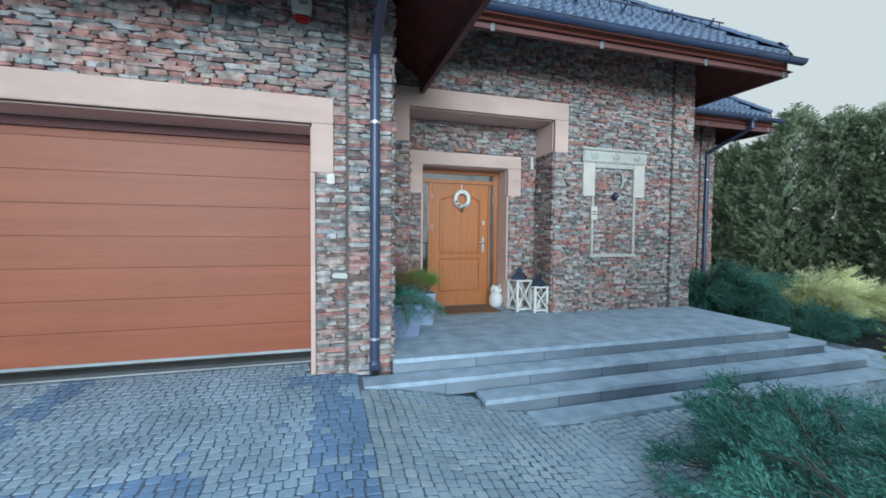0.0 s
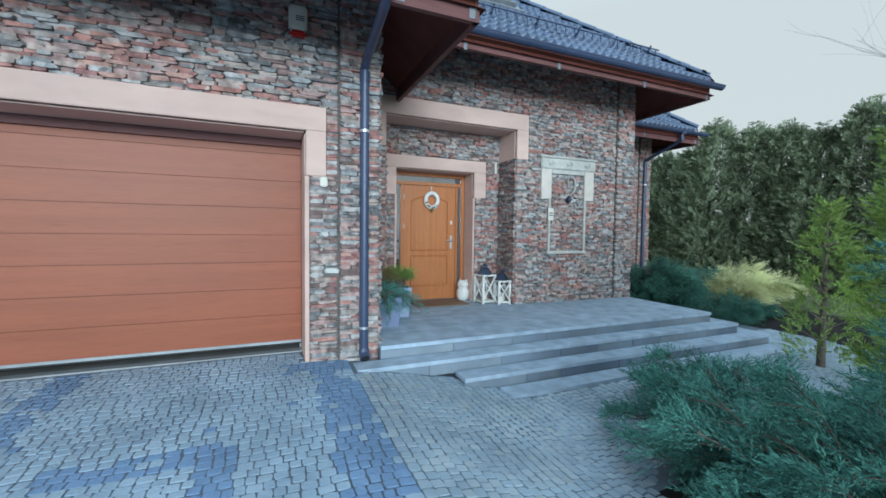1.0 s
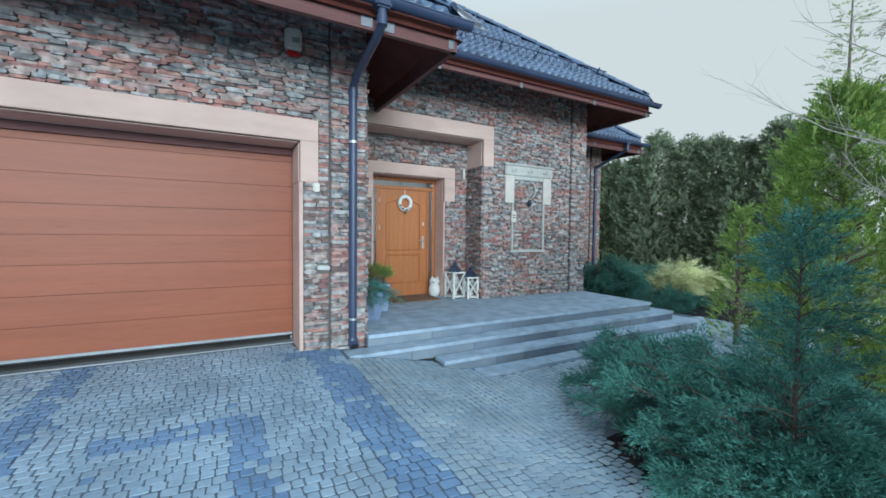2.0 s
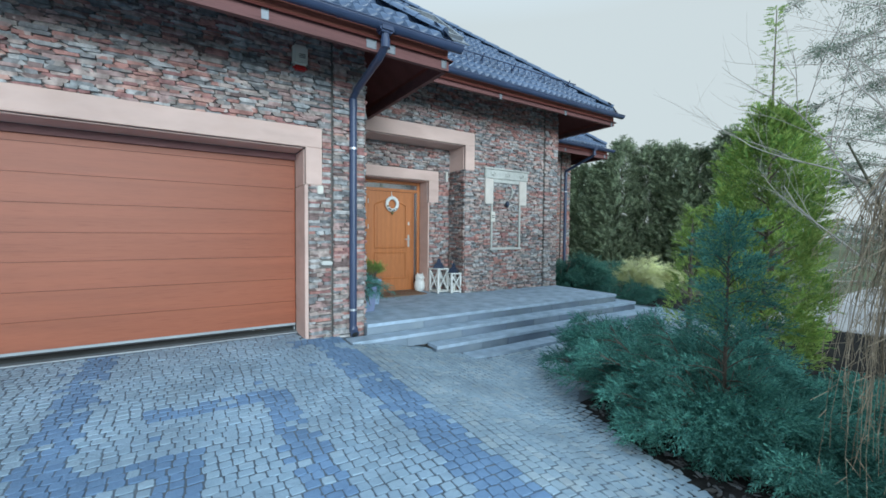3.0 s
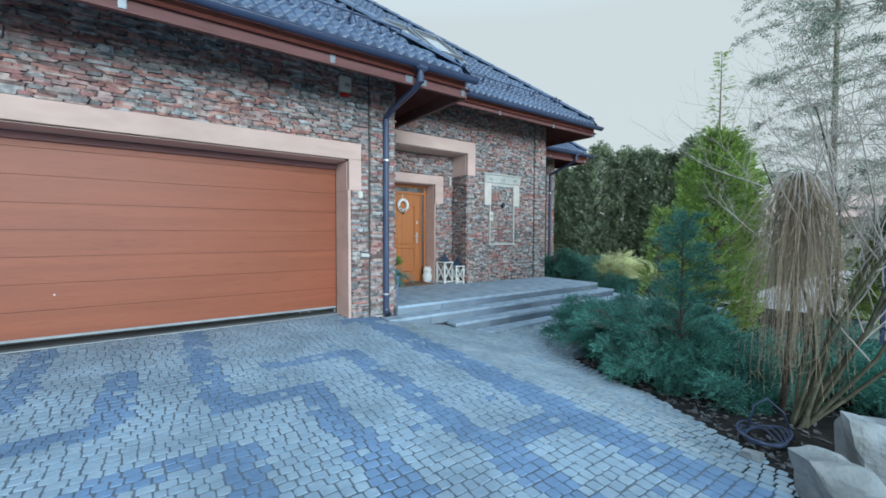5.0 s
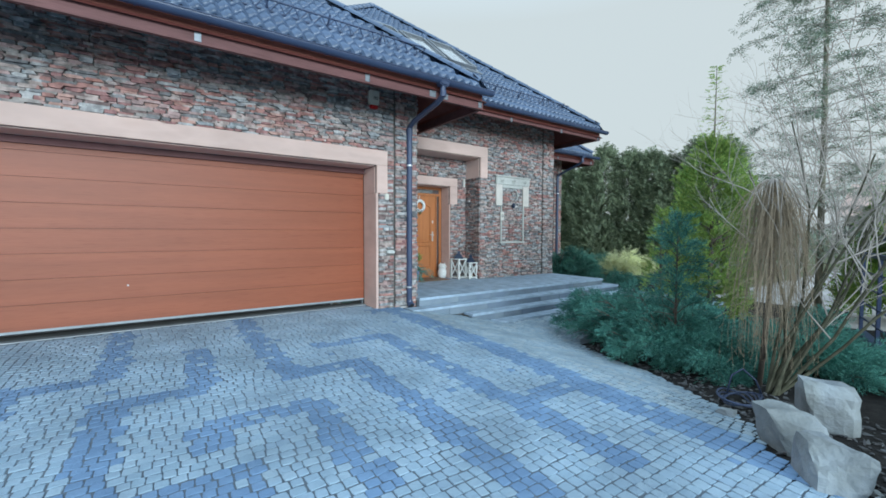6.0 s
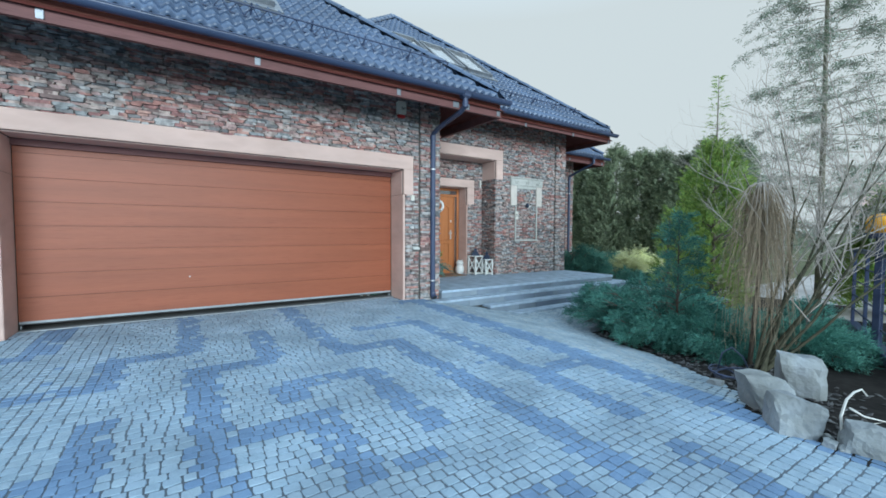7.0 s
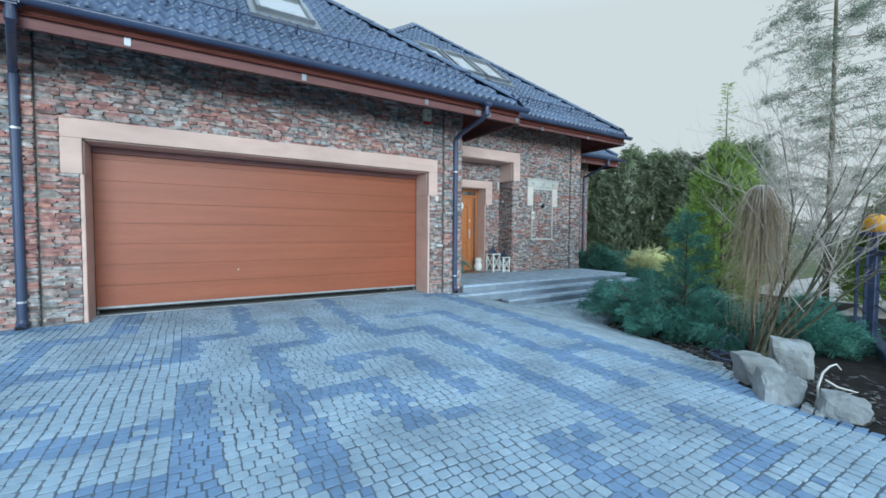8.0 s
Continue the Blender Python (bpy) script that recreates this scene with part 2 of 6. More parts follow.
m_heather = surface("faded heather", [(0.13, 0.10, 0.045), (0.25, 0.20, 0.09), (0.18, 0.17, 0.06)], 0.8, scale=8, vary=0.3, random_from="island", bump=0.0, translucent=0.2)
m_plaster = surface("pale plaster", [(0.55, 0.50, 0.46), (0.62, 0.57, 0.53)], 0.9, bump=0.1)
m_concrete = surface("garage concrete", [(0.16, 0.16, 0.155), (0.22, 0.22, 0.21)], 0.85)
m_raw_wood = surface("bare pallet wood", [(0.22, 0.15, 0.09), (0.34, 0.25, 0.16)], 0.8, scale=8, bump=0.3)
m_green = surface("green plastic", [(0.01, 0.09, 0.06), (0.02, 0.14, 0.09)], 0.4)
m_amber = surface("amber lens", [(0.75, 0.33, 0.01), (0.85, 0.42, 0.02)], 0.25, bump=0.0, stain=0.05)
m_pane_dark = glass("dark window glass", (0.25, 0.28, 0.30), ior=3.0)
m_pane_sky = glass("roof window glass", (0.93, 0.95, 0.96), ior=3.0)


# ---- geometry helpers ----
class Geo:
    """Collects vertices and faces for one mesh."""

    def __init__(self):
        self.v, self.f = [], []

    def add(self, verts, faces):
        k = len(self.v)
        self.v.extend(tuple(p) for p in verts)
        self.f.extend(tuple(i + k for i in f) for f in faces)
        return self

    def box(self, a, b, bevel=0.0, m=None):
        (x0, y0, z0), (x1, y1, z1) = [tuple(min(p, q) for p, q in zip(a, b)), tuple(max(p, q) for p, q in zip(a, b))]
        if bevel <= 0:
            vs = [(x, y, z) for x in (x0, x1) for y in (y0, y1) for z in (z0, z1)]
            fs = [(0, 1, 3, 2), (4, 6, 7, 5), (0, 4, 5, 1), (2, 3, 7, 6), (0, 2, 6, 4), (1, 5, 7, 3)]
        else:
            bm = bmesh.new()
            bmesh.ops.create_cube(bm, size=1)
            for v in bm.verts:
                v.co = Vector(((x0 + x1) / 2 + v.co.x * (x1 - x0), (y0 + y1) / 2 + v.co.y * (y1 - y0), (z0 + z1) / 2 + v.co.z * (z1 - z0)))
            w = min(bevel, 0.45 * min(x1 - x0, y1 - y0, z1 - z0))
            bmesh.ops.bevel(bm, geom=bm.edges[:], offset=w, segments=2, affect="EDGES")
            bm.verts.index_update()
            vs = [v.co.copy() for v in bm.verts]
            fs = [[v.index for v in f.verts] for f in bm.faces]
            bm.free()
        if m is not None:
            vs = [m @ Vector(p) for p in vs]
        return self.add(vs, fs)

    def tube(self, pts, r0, r1=None, sides=8, caps=True, radii=None):
        pts = [Vector(p) for p in pts]
        n = len(pts)
        r1 = r0 if r1 is None else r1
        vs, fs = [], []
        u = None
        for i, p in enumerate(pts):
            d = (pts[min(i + 1, n - 1)] - pts[max(i - 1, 0)]).normalized()
            if u is None:
                u = d.cross(Vector((0.31, 0.17, 0.93)))
                if u.length < 1e-3:
                    u = d.cross(Vector((1, 0, 0)))
            u = (u - d * u.dot(d)).normalized()
            w = d.cross(u)
            r = radii[i] if radii else r0 + (r1 - r0) * i / max(1, n - 1)
            vs += [p + (u * math.cos(a) + w * math.sin(a)) * r for a in (2 * math.pi * k / sides for k in range(sides))]
        for i in range(n - 1):
            for k in range(sides):
                k2 = (k + 1) % sides
                fs.append((i * sides + k, i * sides + k2, (i + 1) * sides + k2, (i + 1) * sides + k))
        if caps:
            fs.append(tuple(reversed(range(sides))))
            fs.append(tuple(range((n - 1) * sides, n * sides)))
        return self.add(vs, fs)

    def lathe(self, centre, profile, sides=16):
        """A turned shape round the vertical through centre; profile rows are (radius, height)."""
        cx, cy, cz = centre
        vs, fs = [], []
        for r, h in profile:
            vs += [(cx + r * math.cos(2 * math.pi * k / sides), cy + r * math.sin(2 * math.pi * k / sides), cz + h) for k in range(sides)]
        for i in range(len(profile) - 1):
            for k in range(sides):
                k2 = (k + 1) % sides
                fs.append((i * sides + k, i * sides + k2, (i + 1) * sides + k2, (i + 1) * sides + k))
        fs.append(tuple(reversed(range(sides))))
        fs.append(tuple(range((len(profile) - 1) * sides, len(profile) * sides)))
        return self.add(vs, fs)

    def prism(self, outline, along):
        """Extrudes a planar outline (3D points) by the vector along."""
        a = Vector(along)
        n = len(outline)
        vs = [Vector(p) for p in outline] + [Vector(p) + a for p in outline]
        fs = [tuple(range(n)), tuple(reversed(range(n, 2 * n)))]
        fs += [(i, i + n, (i + 1) % n + n, (i + 1) % n) for i in range(n)]
        return self.add(vs, fs)

    def mesh(self, name):
        me = bpy.data.meshes.new(name)
        me.from_pydata([tuple(p) for p in self.v], [], self.f)
        me.update()
        return me


def part(name, geo, material, parent=None, label="", smooth=False, kind=""):
    me = geo.mesh(name) if isinstance(geo, Geo) else geo
    if not me.materials:
        me.materials.append(material)
    if smooth:
        me.shade_smooth()
    ob = new(name, me)
    if parent is not None:
        ob.parent = parent
    return tagged(ob, label=label, kind=kind)


def holder(name, label, category, at=(0, 0, 0), group="", kind=""):
    ob = new(name)
    ob.empty_display_size = 0.1
    ob.location = at
    return tagged(ob, label, category, group, kind)


def settle(parent):
    """Keeps the children of a holder, built in world coordinates, where they are."""
    inv = Matrix.Translation(parent.location).inverted()
    for c in parent.children:
        c.matrix_parent_inverse = inv


# ---- the lie of the land ----
def smooth01(a, b, x):
    k = min(1.0, max(0.0, (x - a) / (b - a)))
    return k * k * (3 - 2 * k)


def land(x, y):
    """Height of the paved ground: the drive falls gently from the garage, the path dips beside the steps."""
    z = 0.05 + 0.02 * max(-9.0, min(0.0, y))
    z -= 0.31 * smooth01(-0.65, 1.55, x) * smooth01(-6.5, -2.6, y)
    z -= 0.10 * smooth01(-1.8, 0.8, x) * smooth01(2.5, 5.5, -y)
    return z


BED = [(-2.4, 1.35), (-3.2, 1.0), (-3.7, 0.85), (-4.15, 0.57), (-4.6, 0.28), (-4.8, 0.19), (-5.0, -0.04), (-5.2, -0.42), (-5.7, -0.58), (-6.1, -0.55), (-7.5, -1.0), (-12.0, -2.5)]


def bed_edge(y):
    if y >= BED[0][0]:
        return 7.2
    for (ya, xa), (yb, xb) in zip(BED, BED[1:]):
        if yb <= y <= ya:
            return xa + (xb - xa) * (ya - y) / (ya - yb)
    return BED[-1][1]


def far_land(x, y):
    """The ground sheet: under the paving, and the garden round it."""
    z = land(x, y)
    if x > bed_edge(y) or y < -12:
        k = smooth01(0.0, 0.5, x - bed_edge(y))
        z += 0.05 * k + 0.03 * k * noise.noise(Vector((x * 1.3, y * 1.3, 0)))
        return z
    return z - 0.006


def grid_lines(fine0, fine1, step, far):
    a = list(np.arange(fine0, fine1 + 1e-6, step))
    k = step
    lo, hi = fine0, fine1
    while hi < far:
        k *= 1.6
        hi += k
        lo -= k
        a = [lo] + a + [hi]
    return a


gx, gy = grid_lines(-9.0, 15.0, 0.25, 900), grid_lines(-11.0, 9.0, 0.25, 900)
g = Geo()
g.v = [(x, y, far_land(x, y)) for y in gy for x in gx]
nx = len(gx)
g.f = [(j * nx + i, j * nx + i + 1, (j + 1) * nx + i + 1, (j + 1) * nx + i) for j in range(len(gy) - 1) for i in range(nx - 1)]
me = g.mesh("ground")
me.materials.append(m_soil)
me.materials.append(m_lawn)
me.materials.append(m_sand)
me.materials.append(m_gravel_sunlit)
for f in me.polygons:
    c = f.center
    if c.x < bed_edge(c.y) - 0.3 and c.y < 1.5 and c.x > -12 and c.y > -14:
        f.material_index = 2
    # ground beyond the gate, painted pale as if the sun fell there
    elif (c.x > 5.4 and c.y < -4.3) or (c.x > 7.6 and c.y < -1.8):
        f.material_index = 3
    elif c.x > 9.5 or c.y > 12 or c.y < -14 or c.x < -12:
        f.material_index = 1
me.shade_smooth()
ground = tagged(new("ground", me), "dark bark soil and rough ground round the house", "ground", kind="structure")


# ---- house: walls ----
X_L, X_C, X_R = -6.65, 0.0, 5.37          # garage left corner, inner corner, right corner of the porch wing
Y_P = 1.5                                # porch wall
WT = 0.5                                 # wall thickness
DOOR_X0, DOOR_X1, DOOR_TOP = -5.79, -0.745, 2.40
REC_X0, REC_X1, REC_TOP, REC_Y = 0.48, 2.73, 3.12, 2.05
ENT_X0, ENT_X1, ENT_TOP = 0.80, 2.22, 2.44
PLAT = 0.17


def wall(name, label, boxes):
    g = Geo()
    for a, b in boxes:
        g.box(a, b)
    ob = part(name, g, m_mortar)
    return tagged(ob, label, "wall", kind="structure")


wall_garage = wall("wall_south", "rustic ledge stone wall round the garage door", [
    ((X_L, 0, -0.4), (DOOR_X0, WT, 4.05)), ((DOOR_X1, 0, -0.4), (X_C, WT, 4.05)), ((DOOR_X0, 0, DOOR_TOP), (DOOR_X1, WT, 4.05))])
wall_inner = wall("wall_inner", "ledge stone side wall beside the porch", [((-0.4, WT, -0.4), (X_C, Y_P + 0.4, 4.6))])
wall_porch = wall("wall_porch", "rustic ledge stone wall of the entrance porch", [
    ((X_C, Y_P, -0.6), (REC_X0, REC_Y, 4.6)), ((REC_X1, Y_P, -0.6), (X_R, REC_Y, 4.6)), ((REC_X0, Y_P, REC_TOP), (REC_X1, REC_Y, 4.6))])
wall_entrance = wall("wall_entrance", "ledge stone wall round the front door", [
    ((X_C, REC_Y, -0.6), (ENT_X0, REC_Y + 0.4, 4.6)), ((ENT_X1, REC_Y, -0.6), (X_R, REC_Y + 0.4, 4.6)), ((ENT_X0, REC_Y, ENT_TOP), (ENT_X1, REC_Y + 0.4, 4.6))])
wall_east = wall("wall_east", "stone gable wall of the porch wing", [((X_R - 0.4, REC_Y + 0.4, -0.6), (X_R, 9.0, 4.6))])
WING_Y, WING_X = 3.8, 8.6
wall_wing = wall("wall_wing", "ledge stone wall of the rear wing", [((X_R, WING_Y, -0.6), (WING_X, WING_Y + 0.4, 4.4)), ((WING_X - 0.4, WING_Y + 0.4, -0.6), (WING_X, 9.0, 4.4))])
wall_back = wall("wall_north", "plain wall at the back of the house", [((X_L, 8.6, -0.6), (WING_X - 0.4, 9.0, 4.4)), ((X_L, WT, -0.4), (X_L + 0.4, 8.6, 4.0))])

# garage inside
g = Geo().box((X_L + 0.4, WT, -0.1), (-0.4, 6.4, 0.055))
garage_floor = tagged(part("floor", g, m_concrete), "grey concrete garage floor", "floor", kind="structure")
g = Geo().box((X_L + 0.4, 6.4, -0.1), (-0.4, 6.6, 4.0))
tagged(part("wall_garage_back", g, m_plaster), "pale plaster wall in the garage", "wall", kind="structure")
g = Geo().box((X_L + 0.4, WT, 2.7), (-0.4, 6.4, 2.8))
tagged(part("ceiling", g, m_plaster), "plain garage ceiling", "ceiling", kind="structure")
g = Geo().box((0.05, 4.5, -0.1), (X_R - 0.45, 4.6, 4.0))
tagged(part("wall_hall", g, m_plaster), "plain wall of the entrance hall", "wall", kind="structure")
g = Geo().box((0.05, REC_Y + 0.42, 0.05), (X_R - 0.45, 4.5, PLAT - 0.005))
tagged(part("floor_hall", g, m_step), "stone floor of the entrance hall", "floor", kind="structure")


# ---- trims of rosy stone ----
def trim(name, label, pieces):
    t = holder(name, label, "trim", kind="structure")
    for a, b, lab in pieces:
        part(lab, Geo().box(a, b, 0.006), m_trim, t)
    return t


TP = 0.035
trim("trim_garage", "smooth rosy sandstone surround of the garage door", [
    ((-6.0, -TP, 2.40), (-0.55, 0.02, 2.64), "lintel"),
    ((-6.0, -TP, 1.95), (DOOR_X0, 0.02, 2.398), "jamb"), ((DOOR_X1, -TP, 1.95), (-0.55, 0.02, 2.398), "jamb"),
    ((DOOR_X0 - 0.03, -0.022, 0.03), (DOOR_X0 + 0.012, 0.46, 1.948), "reveal"), ((DOOR_X1 - 0.012, -0.022, 0.03), (DOOR_X1 + 0.03, 0.46, 1.948), "reveal"),
    ((DOOR_X0 + 0.001, 0.022, 1.95), (DOOR_X0 + 0.012, 0.46, 2.38), "reveal"), ((DOOR_X1 - 0.012, 0.022, 1.95), (DOOR_X1 - 0.001, 0.46, 2.38), "reveal"),
    ((DOOR_X0 + 0.013, 0.022, 2.385), (DOOR_X1 - 0.013, 0.46, 2.398), "soffit")])
trim("trim_porch", "smooth rosy sandstone surround of the porch recess", [
    ((0.28, Y_P - TP, REC_TOP), (2.96, Y_P + 0.02, 3.38), "lintel"),
    ((0.28, Y_P - TP, 2.64), (REC_X0, Y_P + 0.02, REC_TOP - 0.002), "jamb"), ((REC_X1, Y_P - TP, 2.64), (2.96, Y_P + 0.02, REC_TOP - 0.002), "jamb"),
    ((REC_X1 - 0.012, Y_P + 0.02, 2.64), (REC_X1 + 0.01, REC_Y, REC_TOP - 0.014), "reveal"),
    ((REC_X0 - 0.01, Y_P + 0.02, 2.64), (REC_X0 + 0.012, REC_Y, REC_TOP - 0.014), "reveal"),
    ((REC_X0, Y_P + 0.021, REC_TOP - 0.013), (REC_X1, REC_Y, REC_TOP + 0.01), "soffit")])
trim("trim_entrance", "smooth rosy sandstone surround of the front door", [
    ((0.59, REC_Y - TP, ENT_TOP), (2.45, REC_Y + 0.02, 2.64), "lintel"),
    ((0.59, REC_Y - TP, 2.0), (ENT_X0, REC_Y + 0.02, ENT_TOP - 0.002), "jamb"), ((ENT_X1, REC_Y - TP, 2.0), (2.45, REC_Y + 0.02, ENT_TOP - 0.002), "jamb"),
    ((ENT_X1 - 0.012, REC_Y - 0.02, PLAT), (ENT_X1 + 0.02, REC_Y + 0.33, 1.998), "reveal"), ((ENT_X0 - 0.02, REC_Y - 0.02, PLAT), (ENT_X0 + 0.012, REC_Y + 0.33, 1.998), "reveal"),
    ((ENT_X1 - 0.012, REC_Y + 0.021, 2.0), (ENT_X1, REC_Y + 0.33, ENT_TOP - 0.014), "reveal"),
    ((ENT_X0, REC_Y + 0.021, ENT_TOP - 0.013), (ENT_X1, REC_Y + 0.33, ENT_TOP), "soffit")])

# ---- garage door, a hand's width open ----
GD_Y, GD_Z = 0.47, 0.115
door_1 = holder("door_1", "wide orange brown wood-grain sectional garage door, raised slightly", "garage door", kind="structure")
z = GD_Z + 0.045
k = 0
while z < DOOR_TOP + 0.1:
    g = Geo().box((DOOR_X0 + 0.014, GD_Y, z + 0.0015), (DOOR_X1 - 0.014, GD_Y + 0.045, z + 0.2935), 0.004)
    part("panel", g, m_gate_wood, door_1)
    z += 0.295
part("back_sheet", Geo().box((DOOR_X0 + 0.02, GD_Y + 0.018, GD_Z + 0.05), (DOOR_X1 - 0.02, GD_Y + 0.03, z)), m_black, door_1)
part("header", Geo().box((DOOR_X0 + 0.014, GD_Y - 0.05, 2.30), (DOOR_X1 - 0.014, GD_Y - 0.004, 2.384), 0.004), m_fascia, door_1, "dark reddish header board")
part("bottom_rail", Geo().box((DOOR_X0 + 0.016, GD_Y - 0.004, GD_Z + 0.018), (DOOR_X1 - 0.016, GD_Y + 0.04, GD_Z + 0.047), 0.004), m_alu, door_1, "grey aluminium bottom rail")
part("seal", Geo().box((DOOR_X0 + 0.016, GD_Y + 0.008, GD_Z), (DOOR_X1 - 0.016, GD_Y + 0.03, GD_Z + 0.018), 0.004), m_black, door_1, "black rubber seal")
part("lock_button", Geo().tube([(-4.0, GD_Y - 0.01, 0.62), (-4.0, GD_Y + 0.01, 0.62)], 0.010, sides=12), m_steel, door_1, "small steel lock plate")
for x in (DOOR_X0 + 0.013, DOOR_X1 - 0.03):
    part("guide_rail", Geo().box((x, GD_Y + 0.05, 0.06), (x + 0.017, GD_Y + 0.11, DOOR_TOP)), m_alu, door_1, "galvanised guide rail")
g = Geo().box((DOOR_X0 + 0.01, 0.38, 0.02), (DOOR_X1 - 0.01, 0.50, 0.058), 0.004)
tagged(part("threshold", g, m_alu), "pale metal threshold strip under the garage door", "threshold", kind="structure")

# ---- front door ----
FD = 2.38
door_2 = holder("door_2", "closed golden oak front door with side lights and a glazed transom", "door", kind="structure")
fr = [((ENT_X0 + 0.013, FD, PLAT), (ENT_X0 + 0.075, FD + 0.08, ENT_TOP - 0.014)), ((ENT_X1 - 0.075, FD, PLAT), (ENT_X1 - 0.013, FD + 0.08, ENT_TOP - 0.014)),
      ((ENT_X0 + 0.077, FD, ENT_TOP - 0.075), (ENT_X1 - 0.077, FD + 0.08, ENT_TOP - 0.014)), ((ENT_X0 + 0.077, FD, 2.21), (ENT_X1 - 0.077, FD + 0.08, 2.268)),
      ((0.985, FD, PLAT), (1.045, FD + 0.08, 2.208)), ((2.035, FD, PLAT), (2.07, FD + 0.08, 2.208)),
      ((ENT_X0 + 0.077, FD, PLAT), (0.983, FD + 0.08, PLAT + 0.09)), ((2.072, FD, PLAT), (ENT_X1 - 0.077, FD + 0.08, PLAT + 0.09))]
for a, b in fr:
    part("frame", Geo().box(a, b, 0.006), m_door_wood, door_2)
for a, b in [((ENT_X0 + 0.077, FD + 0.035, 2.27), (ENT_X1 - 0.077, FD + 0.047, 2.363)), ((ENT_X0 + 0.077, FD + 0.035, PLAT + 0.09), (0.983, FD + 0.047, 2.208)), ((2.072, FD + 0.035, PLAT + 0.09), (ENT_X1 - 0.077, FD + 0.047, 2.208))]:
    part("pane", Geo().box(a, b), m_pane_dark, door_2, "dark reflecting glass pane")
LX0, LX1, LZ0, LZ1 = 1.05, 2.03, PLAT + 0.012, 2.205
leaf = part("leaf", Geo().box((LX0, FD + 0.012, LZ0), (LX1, FD + 0.07, LZ1), 0.004), m_door_wood, door_2, "golden oak door leaf")
PX0, PX1 = LX0 + 0.14, LX1 - 0.15


def panel_frame(x0, x1, z0, z1, arch, w=0.034):
    """A raised moulding round a panel; arch lifts the middle of its top."""
    g = Geo()
    n = 10
    top = [(x0 + (x1 - x0) * i / n, z1 + arch * math.sin(math.pi * i / n)) for i in range(n + 1)]
    loop = [(x0, z0)] + top + [(x1, z0)]
    pts = [(x, FD + 0.006, z) for x, z in loop] + [(x0, FD + 0.006, z0)]
    for a, b in zip(pts, pts[1:]):
        g.tube([a, b], w / 2, sides=6)
    return g


part("moulding", panel_frame(PX0, PX1, 0.95 + 0.12, 1.93, 0.10), m_door_wood, leaf)
part("moulding", panel_frame(PX0, PX1, 0.44, 0.97, 0.0), m_door_wood, leaf)
part("raised_panel", Geo().box((PX0 + 0.05, FD + 0.004, 1.13), (PX1 - 0.05, FD + 0.02, 1.90), 0.008), m_door_wood, leaf)
part("raised_panel", Geo().box((PX0 + 0.05, FD + 0.004, 0.50), (PX1 - 0.05, FD + 0.02, 0.91), 0.008), m_door_wood, leaf)
hd = Geo().box((1.925, FD - 0.002, 1.08), (1.965, FD + 0.012, 1.33), 0.006)
part("handle_plate", hd, m_steel, leaf, "brushed steel handle plate")
hd = Geo().tube([(1.945, FD, 1.24), (1.945, FD - 0.055, 1.24)], 0.010, sides=8).tube([(1.95, FD - 0.055, 1.24), (1.83, FD - 0.06, 1.245)], 0.010, 0.008, sides=8)
part("handle", hd, m_steel, leaf, "brushed steel lever handle", smooth=True)
part("lock", Geo().box((1.93, FD - 0.004, 1.53), (1.965, FD + 0.012, 1.60), 0.006), m_steel, leaf, "small steel lock plate")
for hz in (0.55, 1.45, 1.95):
    part("hinge", Geo().tube([(1.045, FD - 0.006, hz), (1.045, FD - 0.006, hz + 0.09)], 0.009, sides=8), m_steel, door_2, "steel hinge")

# ---- platform and steps ----
STEP_H = 0.137
steps = holder("steps", "grey granite terrace with wide steps of pale slabs and blue grey risers coloured darker for shade", "steps", kind="structure")
LEV = [(PLAT, -0.14, 0.0, 5.36), (PLAT - STEP_H, -0.40, -0.30, 5.62), (PLAT - 2 * STEP_H, -0.66, 0.75, 5.96), (PLAT - 3 * STEP_H, -0.93, 1.15, 6.28)]
rs = random.Random(5)
